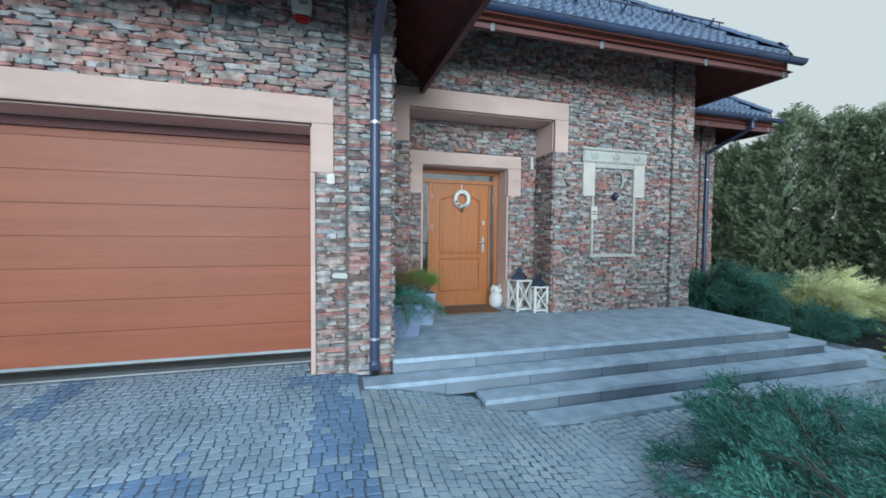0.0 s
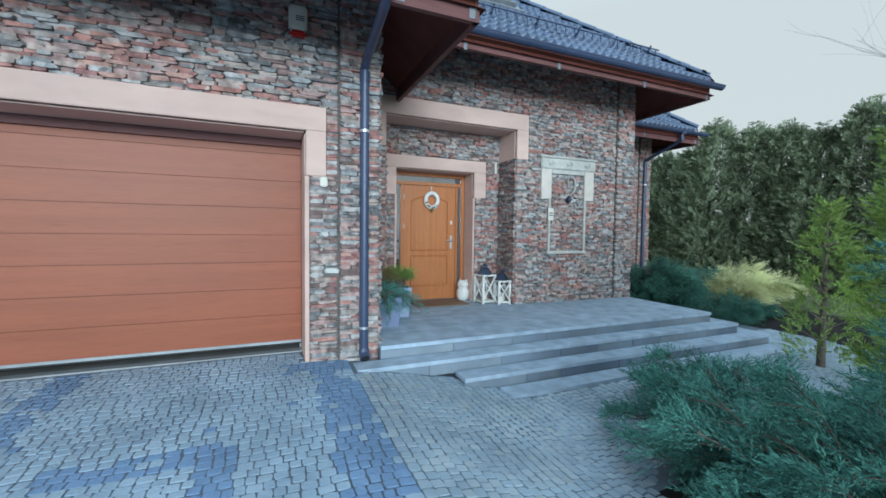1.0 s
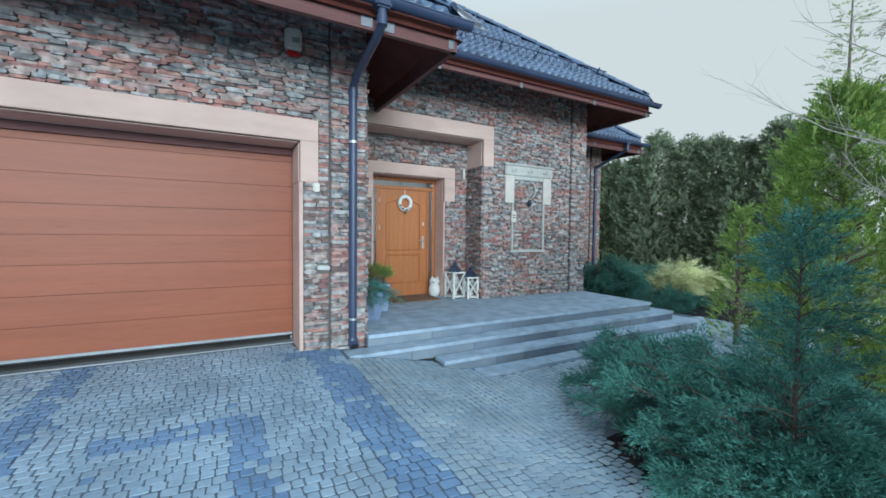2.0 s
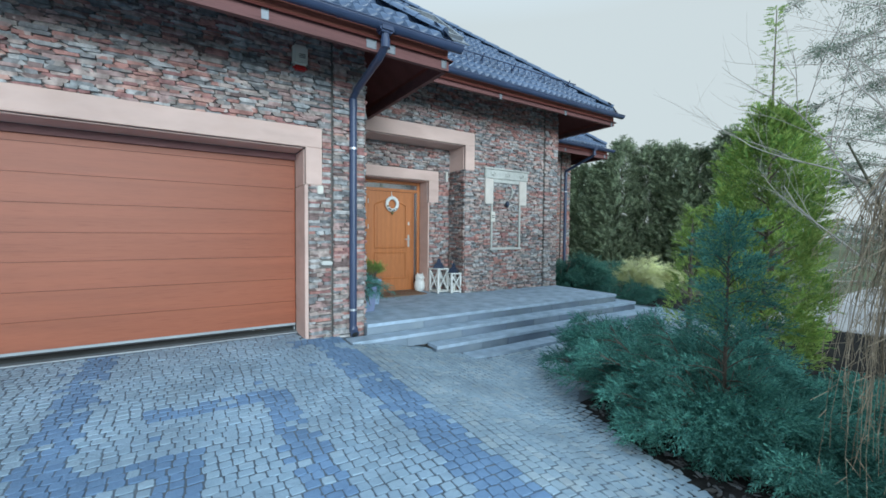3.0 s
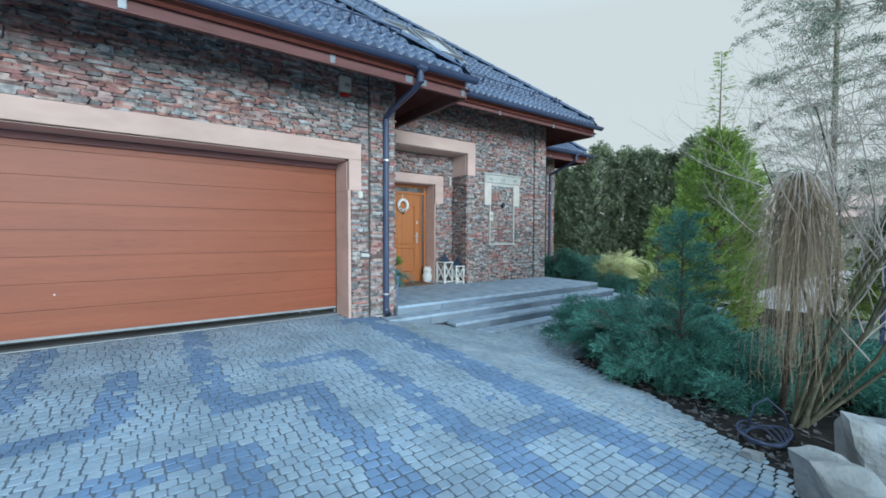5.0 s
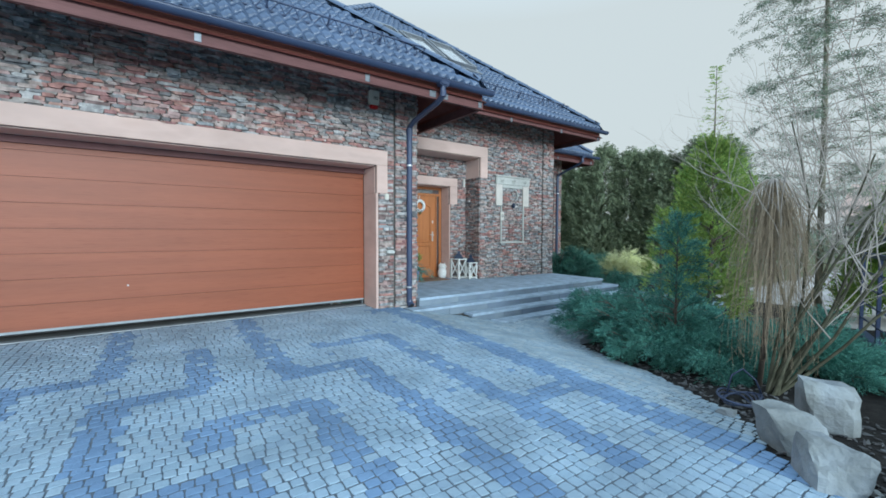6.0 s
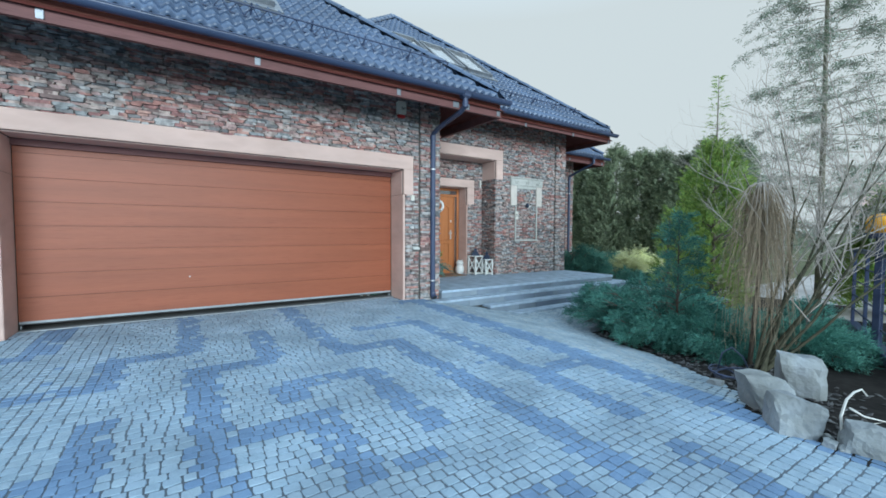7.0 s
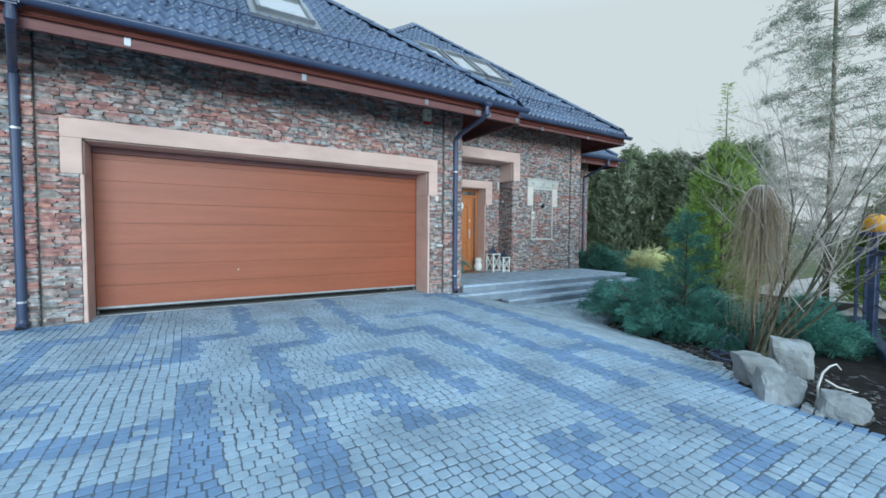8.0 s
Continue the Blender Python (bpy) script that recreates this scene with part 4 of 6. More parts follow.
def roof_window(name, x0, x1, d0, d1, y0, ze):
    ob = holder(name, "tilted roof window with a dark frame reflecting the pale sky", "roof window", kind="structure")
    s = Vector((0, 1, SLOPE)).normalized()
    n = Vector((0, -SLOPE, 1)).normalized()
    o = on_roof(x0, d0, y0, ze, 0.075)
    rot = Matrix((Vector((1, 0, 0)), s, n)).transposed().to_4x4()
    m = Matrix.Translation(o) @ rot
    w, l = x1 - x0, (d1 - d0) * math.sqrt(1 + SLOPE * SLOPE)
    for a, b in [((0, 0, 0), (0.07, l, 0.10)), ((w - 0.07, 0, 0), (w, l, 0.10)), ((0.07, 0, 0), (w - 0.07, 0.07, 0.095)), ((0.07, l - 0.10, 0), (w - 0.07, l, 0.115))]:
        part("frame", Geo().box(a, b, 0.008, m), m_lead, ob)
    part("pane", Geo().box((0.07, 0.07, 0.05), (w - 0.07, l - 0.10, 0.062), 0, m), m_pane_sky, ob, "glass pane reflecting the sky")
    # solid white sheet below the pane, added to imitate the bright sky reflection
    part("lining", Geo().box((0.05, 0.05, -0.06), (w - 0.05, l - 0.08, 0.02), 0, m), m_white, ob, "white sheet under the glass standing in for reflected sky")
    part("flashing", Geo().box((-0.10, -0.20, -0.05), (w + 0.10, l + 0.10, 0.03), 0.01, m), m_lead, ob, "grey metal flashing apron")
    return ob


roof_window("window_1", -3.74, -2.86, 1.17, 2.15, GY0, G_E)
roof_window("window_2", 0.50, 1.22, 1.60, 2.70, MY0, M_E)
roof_window("window_3", 1.30, 2.06, 1.58, 2.66, MY0, M_E)
roof_window("window_4", 2.14, 2.96, 1.58, 2.68, MY0, M_E)


# ---- things on the terrace ----
def lantern(label, x, y, w, h, turn):
    ob = holder("lantern", label, "lantern", (0, 0, 0), "lanterns by the door")
    hw = w / 2
    for sx in (-1, 1):
        for sy in (-1, 1):
            part("post", Geo().box((sx * hw - 0.019, sy * hw - 0.019, 0), (sx * hw + 0.019, sy * hw + 0.019, h), 0.004), m_paint_white, ob)
    part("base", Geo().box((-hw - 0.02, -hw - 0.02, 0.02), (hw + 0.02, hw + 0.02, 0.05), 0.006), m_paint_white, ob)
    part("top_board", Geo().box((-hw - 0.025, -hw - 0.025, h), (hw + 0.025, hw + 0.025, h + 0.025), 0.006), m_paint_white, ob)
    for sy in (-1, 1):
        for axis in (0, 1):
            for s in (-1, 1):
                a = Vector((-hw * s, sy * hw, 0.06)) if axis == 0 else Vector((sy * hw, -hw * s, 0.06))
                b = Vector((hw * s, sy * hw, h - 0.02)) if axis == 0 else Vector((sy * hw, hw * s, h - 0.02))
                part("cross_bar", Geo().tube([a, b], 0.013, sides=5), m_paint_white, ob)
    part("lid", Geo().lathe((0, 0, h + 0.025), [(hw + 0.03, 0.0), (hw + 0.03, 0.015), (hw * 0.7, 0.10), (hw * 0.45, 0.115), (hw * 0.45, 0.15), (0.02, 0.19)], 4), m_blue_metal, ob, "dark blue metal lid")
    part("candle", Geo().lathe((0, 0, 0.05), [(0.04, 0), (0.04, 0.14), (0.01, 0.145)], 12), m_cream, ob, "cream pillar candle")
    ob.matrix_basis = pose(x, y, PLAT, 0, 0, turn)
    return ob


lantern("tall white wooden lantern with a dark blue metal lid", 2.36, 1.84, 0.25, 0.47, 8)
lantern("shorter white wooden lantern with a dark blue lid", 2.60, 1.66, 0.20, 0.38, -6)

owl = Geo().lathe((2.10, 2.18, PLAT), [(0.07, 0), (0.10, 0.03), (0.115, 0.10), (0.11, 0.18), (0.085, 0.22), (0.095, 0.26), (0.10, 0.30), (0.08, 0.34), (0.03, 0.36)], 14)
owl.lathe((2.04, 2.16, PLAT + 0.33), [(0.02, 0), (0.015, 0.03), (0.002, 0.06)], 6).lathe((2.16, 2.16, PLAT + 0.33), [(0.02, 0), (0.015, 0.03), (0.002, 0.06)], 6)
owl.lathe((2.06, 2.09, PLAT + 0.26), [(0.005, 0), (0.026, 0.012), (0.026, 0.035), (0.005, 0.05)], 8).lathe((2.14, 2.09, PLAT + 0.26), [(0.005, 0), (0.026, 0.012), (0.026, 0.035), (0.005, 0.05)], 8)
owl.tube([(2.10, 2.09, PLAT + 0.25), (2.10, 2.06, PLAT + 0.225)], 0.015, 0.003, sides=6)
tagged(part("owl_statue", owl, m_paint_white, smooth=True), "small white stone owl statue beside the door", "statue")

tagged(part("door_mat", Geo().box((1.10, 1.72, PLAT + 0.001), (2.02, 2.30, PLAT + 0.018), 0.006), m_mat), "brown coir door mat on the terrace", "door mat")

# wreath on the door
wr = holder("wreath", "white wicker wreath with small pale flowers hanging on the oak door", "wreath", (1.545, FD, 1.95))
ring = [(1.545 + 0.115 * math.cos(a), FD - 0.045, 1.95 + 0.125 * math.sin(a)) for a in (2 * math.pi * k / 28 for k in range(29))]
part("ring", Geo().tube(ring, 0.036, sides=9, caps=False), m_paint_white, wr, smooth=True)
rs = random.Random(2)
for k in range(9):
    a = math.radians(200 + 14 * k)
    p = (1.545 + 0.115 * math.cos(a), FD - 0.08, 1.945 + 0.125 * math.sin(a))
    part("flower", Geo().lathe(p, [(0.004, -0.012), (0.022, -0.004), (0.026, 0.010), (0.006, 0.02)], 7), (m_heather, m_paint_white, m_pot_light)[k % 3], wr, ("tiny dried flower", "tiny white flower", "tiny pale blue flower")[k % 3])
part("ribbon", Geo().tube([(1.545, FD - 0.02, 2.05), (1.545, FD - 0.012, 2.20)], 0.008, sides=5), m_paint_white, wr, "thin white ribbon")
part("tassel", Geo().lathe((1.545, FD - 0.06, 1.74), [(0.012, 0), (0.028, 0.03), (0.022, 0.08), (0.006, 0.10)], 8), m_heather, wr, "brown cone tassel")
settle(wr)


# ---- foliage helpers ----
def spray(n, length, leaf_l, leaf_w, angle, curl=0.2, seed=0, flat=0.35):
    """A feathery twig along +x: pairs of narrow leaflets. Returns vertices and quads."""
    r = random.Random(seed)
    vs, fs = [], []
    for i in range(n):
        t = (i + 0.5) / n
        side = 1 if i % 2 else -1
        base = Vector((length * t, 0, -curl * length * t * t))
        a = math.radians(angle * (1 - 0.45 * t)) + r.uniform(-0.25, 0.25)
        d = Vector((math.cos(a), side * math.sin(a), r.uniform(-flat, flat))).normalized()
        ll = leaf_l * (1.15 - 0.6 * t) * r.uniform(0.8, 1.2)
        w = d.cross(Vector((0, 0, 1))).normalized()
        w = (w + Vector((0, 0, r.uniform(-0.8, 0.8)))).normalized() * leaf_w
        k = len(vs)
        vs += [base, base + d * ll * 0.5 + w, base + d * ll, base + d * ll * 0.5 - w]
        fs.append((k, k + 1, k + 2, k + 3))
    return np.array([tuple(v) for v in vs]), np.array(fs)


def cloud(name, sprays, items, material, parent, label="", seed=1, kind=""):
    """Joins oriented copies of sprays into one mesh. items: rows of (position, direction, scale)."""
    r = np.random.RandomState(seed)
    pos = np.array([tuple(p) for p, d, s in items])
    dr = np.array([tuple(d) for p, d, s in items])
    sc = np.array([s for p, d, s in items])
    dr /= np.linalg.norm(dr, axis=1, keepdims=True) + 1e-9
    ref = r.normal(size=dr.shape) * 0.6 + np.array([0, 0, 1.0])
    sd = np.cross(ref, dr)
    sd /= np.linalg.norm(sd, axis=1, keepdims=True) + 1e-9
    nn = np.cross(dr, sd)
    which = r.randint(0, len(sprays), len(items))
    allv, allf, k = [], [], 0
    for w, (sv, sf) in enumerate(sprays):
        idx = np.where(which == w)[0]
        if not len(idx):
            continue
        v = (sv[None, :, 0, None] * dr[idx][:, None, :] + sv[None, :, 1, None] * sd[idx][:, None, :] + sv[None, :, 2, None] * nn[idx][:, None, :]) * sc[idx][:, None, None] + pos[idx][:, None, :]
        f = sf[None] + (np.arange(len(idx)) * len(sv))[:, None, None] + k
        allv.append(v.reshape(-1, 3))
        allf.append(f.reshape(-1, 4))
        k += len(idx) * len(sv)
    v, f = np.concatenate(allv), np.concatenate(allf)
    me = bpy.data.meshes.new(name)
    me.vertices.add(len(v))
    me.vertices.foreach_set("co", v.astype(np.float32).ravel())
    me.loops.add(f.size)
    me.loops.foreach_set("vertex_index", f.astype(np.int32).ravel())
    me.polygons.add(len(f))
    me.polygons.foreach_set("loop_start", (np.arange(len(f)) * 4).astype(np.int32))
    me.update(calc_edges=True)
    me.materials.append(material)
    ob = new(name, me)
    ob.parent = parent
    return tagged(ob, label=label, kind=kind)


def plume(seed, sides=7, leaves=5):
    """A feathery juniper tip: a curved axis with short side shoots, each set with fine scale leaves."""
    r = random.Random(seed)
    vs, fs = [], []

    def shoot(base, d, ln, n, w):
        side = d.cross(Vector((0.2, 0.1, 1))).normalized()
        for i in range(n):
            t = (i + 0.6) / n
            a = (1 if i % 2 else -1) * r.uniform(0.25, 0.6)
            q = (d + side * a + Vector((0, 0, r.uniform(-0.3, 0.3)))).normalized()
            p = base + d * ln * t
            l2 = ln / n * 2.7 * (1.1 - 0.4 * t)
            o = q.cross(Vector((r.gauss(0, 1), r.gauss(0, 1), r.gauss(0, 1)))).normalized() * w
            k = len(vs)
            vs.extend([p, p + q * l2 * 0.45 + o, p + q * l2, p + q * l2 * 0.45 - o])
            fs.append((k, k + 1, k + 2, k + 3))
    for s in range(sides):
        t = (s + 0.4) / sides
        b0 = Vector((t, 0, -0.2 * t * t))
        sg = 1 if s % 2 else -1
        a = r.uniform(0.45, 0.85) * (1 - 0.5 * t)
        d = Vector((math.cos(a), sg * math.sin(a), r.uniform(-0.25, 0.45))).normalized()
        shoot(b0, d, 0.44 * (1.1 - 0.6 * t), leaves, 0.018)
    shoot(Vector((0.55, 0, -0.06)), Vector((1, 0, -0.25)).normalized(), 0.5, leaves, 0.016)
    return np.array([tuple(v) for v in vs]), np.array(fs)


JUN = [plume(s) for s in range(6)]

FAN = [spray(18, 1.0, 0.38, 0.042, 42, 0.35, s + 10, 0.25) for s in range(5)]
TUFT = [spray(9, 1.0, 0.50, 0.040, 55, 0.1, s + 20, 0.9) for s in range(4)]


def arch_points(base, az, el, length, droop, n=9, bend=0.0):
    pts = []
    for i in range(n):
        t = i / (n - 1)
        a = az + bend * t
        pts.append(Vector(base) + Vector((math.cos(a) * math.cos(el) * length * t, math.sin(a) * math.cos(el) * length * t, math.sin(el) * length * t - droop * length * t * t)))
    return pts


def juniper(label, base, reach, count, els, droop, leader, material, seed, per=46, size=0.15, floor_z=-0.2, name="juniper_bush"):
    """A spreading juniper. reach(az) gives the length of the branches; leader is the height of its upright top."""
    r = random.Random(seed)
    ob = holder(name, label, "shrub", base)
    wood, items = Geo(), []
    for b in range(count):
        az = 2 * math.pi * (b + r.random()) / count
        el = math.radians(r.uniform(*els))
        ln = reach(az) * r.uniform(0.66, 1.05) * (1.12 - 0.5 * el)
        b0 = Vector(base) + Vector((r.uniform(-0.12, 0.12), r.uniform(-0.12, 0.12), 0.03))
        pts = arch_points(b0, az, el, ln, droop * r.uniform(0.7, 1.2), 9, r.uniform(-0.35, 0.35))
        pts = [Vector((p.x, p.y, max(p.z, floor_z + 0.05))) for p in pts]
        wood.tube(pts, 0.018, 0.004, sides=5, caps=False)
        for k in range(per):
            t = 0.25 + 0.75 * r.random() ** 0.7
            i = min(7, int(t * 8))
            p = pts[i].lerp(pts[i + 1], t * 8 - i)
            d = (pts[i + 1] - pts[i]).normalized()
            lat = Vector((r.gauss(0, 1), r.gauss(0, 1), abs(r.gauss(0.2, 0.6)))) * 0.055 * (1.3 - 0.5 * t)
            dd = (d + Vector((r.gauss(0, 0.5), r.gauss(0, 0.5), r.gauss(0.25, 0.4)))).normalized()
            items.append((p + lat, dd, size * r.uniform(0.6, 1.2)))
    if leader:
        wood.tube([Vector(base), Vector(base) + Vector((0.02, 0.01, leader * 0.5)), Vector(base) + Vector((0.0, 0.0, leader))], 0.03, 0.006, sides=6)
        n = int(leader * 34)
        for k in range(n):
            h = leader * (0.30 + 0.68 * k / n)
            ln = (0.62 * (1.03 - k / n) ** 1.1 + 0.06) * r.uniform(0.4, 1.3) * min(1.0, leader / 1.6)
            az = r.uniform(0, 2 * math.pi)
            pts = arch_points(Vector(base) + Vector((0, 0, h)), az, math.radians(r.uniform(20, 50)), ln, 0.2, 9)
            wood.tube(pts, 0.008, 0.003, sides=4, caps=False)
            for q in range(int(7 + 20 * ln)):
                t = r.random() ** 0.7
                i = min(7, int(t * 8))
                p = pts[i].lerp(pts[i + 1], t * 8 - i)
                d = (pts[i + 1] - pts[i]).normalized()
                items.append((p, (d + Vector((r.gauss(0, 0.5), r.gauss(0, 0.5), r.gauss(0.2, 0.4)))).normalized(), size * r.uniform(0.6, 1.0)))
    part("branchwork", wood, m_bark, ob, "grey brown woody branches", smooth=True)
    cloud("foliage", JUN, items, material, ob, seed=seed)
    settle(ob)
    return ob


def ellipse_reach(rx, ry, turn=0.0):
    def f(az):
        c, s = math.cos(az - turn), math.sin(az - turn)
        return rx * ry / math.sqrt((ry * c) ** 2 + (rx * s) ** 2)
    return f


def compass_reach(east, north, west, south):
    """Branch lengths by direction: a smooth blend of the four given."""
    def f(az):
        c, q = math.cos(az), math.sin(az)
        rx, ry = (east if c > 0 else west), (north if q > 0 else south)
        return rx * ry / math.sqrt((ry * c) ** 2 + (rx * q) ** 2)
    return f


def spreading_juniper(label, base, reach, mains, subs, els, droop, leader, material, seed, size, floor_z, plumes=9, bare=5):
    """A layered juniper: long arching branches, side shoots towards their ends, each a pad of feathery tips over bare wood."""
    r = random.Random(seed)
    ob = holder("juniper_bush", label, "shrub", base)
    wood, items = Geo(), []

    def shoot(p, az, el, ln, n, thick):
        sp = arch_points(p, az, el, ln, 0.38, 6)
        sp = [Vector((q.x, q.y, max(q.z, floor_z + 0.03))) for q in sp]
        wood.tube(sp, thick, 0.002, sides=3, caps=False)
        for k in range(n):
            u = 0.12 + 0.88 * (k + r.random()) / n
            i = min(4, int(u * 5))
            q = sp[i].lerp(sp[i + 1], u * 5 - i)
            d = (sp[i + 1] - sp[i]).normalized()
            dd = (d + Vector((r.gauss(0, 0.32), r.gauss(0, 0.32), r.gauss(0.16, 0.24)))).normalized()
            items.append((q + Vector((r.gauss(0, 0.014), r.gauss(0, 0.014), r.gauss(0.0, 0.012))), dd, size * r.uniform(0.65, 1.15) * (1.15 - 0.4 * u)))

    for b in range(mains):
        az = 2 * math.pi * (b * 0.618 + 0.12 * r.random())
        el = math.radians(els[0] + (els[1] - els[0]) * ((b + r.random()) / mains))
        ln = reach(az) * r.uniform(0.66, 1.0) * (1.08 - 0.42 * el)
        b0 = Vector(base) + Vector((r.uniform(-0.1, 0.1), r.uniform(-0.1, 0.1), 0.03))
        pts = arch_points(b0, az, el, ln, droop * r.uniform(0.7, 1.2), 9, r.uniform(-0.3, 0.3))
        pts = [Vector((p.x, p.y, max(p.z, floor_z + 0.05))) for p in pts]
        wood.tube(pts, 0.017, 0.004, sides=5, caps=False)
        short = min(1.0, 0.45 + 0.5 * ln)
        for k in range(subs):
            t = 0.38 + 0.62 * (k + r.random()) / subs
            i = min(7, int(t * 8))
            p = pts[i].lerp(pts[i + 1], t * 8 - i)
            side = (1 if k % 2 else -1) * r.uniform(0.15, 0.95) * (1.25 - 0.6 * t)
            shoot(p, az + side, r.uniform(0.0, 0.5) + 0.25 * el, r.uniform(0.22, 0.42) * (1.15 - 0.45 * t) * short, plumes, 0.005)
        shoot(pts[-2], az, 0.3, 0.26 * short, plumes, 0.005)
    for b in range(bare):
        az = r.uniform(0, 2 * math.pi)
        wood.tube(arch_points(Vector(base) + Vector((0, 0, 0.1)), az, r.uniform(0.2, 0.7), reach(az) * r.uniform(0.6, 0.9), 0.1, 9, r.uniform(-0.6, 0.6)), 0.008, 0.003, sides=4, caps=False)
    if leader:
        b0 = Vector(base)
        wood.tube([b0, b0 + Vector((0.02, 0.01, leader * 0.5)), b0 + Vector((0, 0, leader * 0.97))], 0.018, 0.005, sides=6)
        n = int(leader * 30)
        for k in range(n):
            h = leader * (0.12 + 0.86 * (k / n) ** 0.9)
            ln = (0.52 * (1.0 - k / n) ** 0.9 + 0.08) * r.uniform(0.35, 1.45) * min(1.0, leader / 1.6)
            az = 2.4 * k + r.uniform(-0.4, 0.4)
            shoot(b0 + Vector((0, 0, h)), az, math.radians(r.uniform(22, 58)), ln, int(5 + 22 * ln), 0.007)
        shoot(b0 + Vector((0, 0, leader * 0.9)), 1.0, 1.35, leader * 0.14, 8, 0.006)
    part("branchwork", wood, m_bark, ob, "grey brown woody branches", smooth=True)
    cloud("foliage", JUN, items, material, ob, seed=seed)
    settle(ob)
    return ob


spreading_juniper("large spreading blue green juniper with an upright top in the bed", (1.62, -3.62, -0.26), compass_reach(1.5, 1.75, 0.86, 0.95), 62, 9, (10, 66), 0.15, 1.76, m_jun, 3, 0.20, -0.3, bare=12)
spreading_juniper("low blue green juniper reaching towards the steps", (2.25, -2.6, -0.28), compass_reach(1.3, 1.45, 0.72, 0.9), 32, 9, (12, 50), 0.16, 0, m_jun, 4, 0.20, -0.3)
spreading_juniper("low blue green juniper trailing over the edge of the bed", (1.5, -4.1, -0.22), compass_reach(0.9, 0.8, 0.68, 0.62), 22, 8, (6, 40), 0.16, 0, m_jun, 5, 0.18, -0.25)
spreading_juniper("dark spreading juniper behind the rocks", (2.25, -4.75, -0.2), compass_reach(1.5, 0.9, 0.8, 0.62), 34, 8, (8, 52), 0.16, 0, m_jun, 8, 0.20, -0.25)
spreading_juniper("dark green juniper at the corner of the house", (6.5, 2.2, -0.3), compass_reach(2.6, 1.5, 1.3, 1.7), 56, 9, (12, 76), 0.14, 0, m_jun_dark, 11, 0.28, -0.35)
# its sunlit look comes from the foliage colour
spreading_juniper("yellow green juniper beside the terrace, sunlight put into its colour", (9.1, 2.2, -0.3), compass_reach(2.3, 1.4, 1.8, 1.7), 40, 9, (20, 46), 0.14, 0, m_yellow_sunlit, 12, 0.30, -0.35)
spreading_juniper("low blue green juniper at the far side of the terrace", (7.5, 1.1, -0.35), compass_reach(1.2, 1.0, 1.1, 0.9), 26, 8, (8, 40), 0.18, 0, m_jun_dark, 13, 0.24, -0.38)


def column(label, base, height, radius, material, seed, count, size, leader=0.0, name="thuja", cat="tree", top_round=0.7, sprays=None, taper=2.2):
    """An upright thuja: trunk, fans of foliage leaving the stem all round, pointed top."""
    r = random.Random(seed)
    ob = holder(name, label, cat, base)
    b = Vector(base)
    trunk = Geo().tube([b, b + Vector((0.03, 0.02, height * 0.5)), b + Vector((0, 0, height + leader))], 0.05, 0.004, sides=7)
    items = []
    for k in range(count):
        h = r.random() ** 0.9
        rad = radius * (1 - h ** taper) ** top_round * (0.9 + 0.25 * noise.noise(Vector((h * 6, seed, 0))))
        az = r.uniform(0, 2 * math.pi)
        rr = rad * (1 + 0.22 * noise.noise(Vector((math.cos(az) * 1.6 + seed, math.sin(az) * 1.6, h * height * 1.3)))) * r.uniform(0.55, 1.05)
        p = b + Vector((math.cos(az) * rr, math.sin(az) * rr, 0.08 + h * height))
        d = Vector((math.cos(az) * 0.7, math.sin(az) * 0.7, r.uniform(0.2, 1.3)))
        items.append((p, d, size * r.uniform(0.6, 1.2)))
    for k in range(int(leader * 150)):
        h = height + leader * r.random()
        az = r.uniform(0, 6.3)
        w = 0.26 * (1 - (h - height) / leader) + 0.04
        items.append((b + Vector((math.cos(az) * w * r.random(), math.sin(az) * w * r.random(), h)), Vector((math.cos(az), math.sin(az), 0.5)), size * r.uniform(0.25, 0.5)))
    for k in range(24):
        h = r.uniform(0.05, 0.85) * height
        az = r.uniform(0, 6.3)
        q = b + Vector((0, 0, h))
        trunk.tube(arch_points(q, az, 0.7, radius * 0.85 * (1 - (h / height) ** 2), 0.1, 5), 0.016, 0.005, sides=4, caps=False)
    part("trunk", trunk, m_bark, ob, "brown trunk and limbs", smooth=True)
    cloud("crown", sprays or FAN, items, material, ob, seed=seed)
    settle(ob)
    return ob


column("golden green thuja column with a thin bare tip", (3.8, -3.15, -0.2), 2.9, 0.56, m_thuja, 21, 2300, 0.19, leader=1.3, taper=4.5, top_round=0.7)
column("small fresh green thuja with drooping fans", (5.5, -1.5, -0.3), 2.0, 0.36, m_thuja, 22, 420, 0.17, name="young_thuja")
column("golden green thuja behind the larch", (6.6, -4.9, -0.2), 2.0, 0.7, m_thuja, 23, 1800, 0.28, taper=1.6, top_round=0.9)


def hedge(x, ya, yb, height):
    """Close-set thujas grown into one tall hedge."""
    r = random.Random(7)
    y = ya
    n = 0
    while y < yb:
        h = height * r.uniform(0.9, 1.08)
        column("tall dark green thuja in a close hedge", (x + r.uniform(-0.25, 0.25), y, -0.35), h, r.uniform(0.95, 1.15), m_hedge, 40 + n, 2600, 0.36, leader=0.5, name="hedge_thuja", top_round=0.55)
        y += r.uniform(0.95, 1.2)
        n += 1


hedge(14.2, 0.4, 13.5, 5.1)


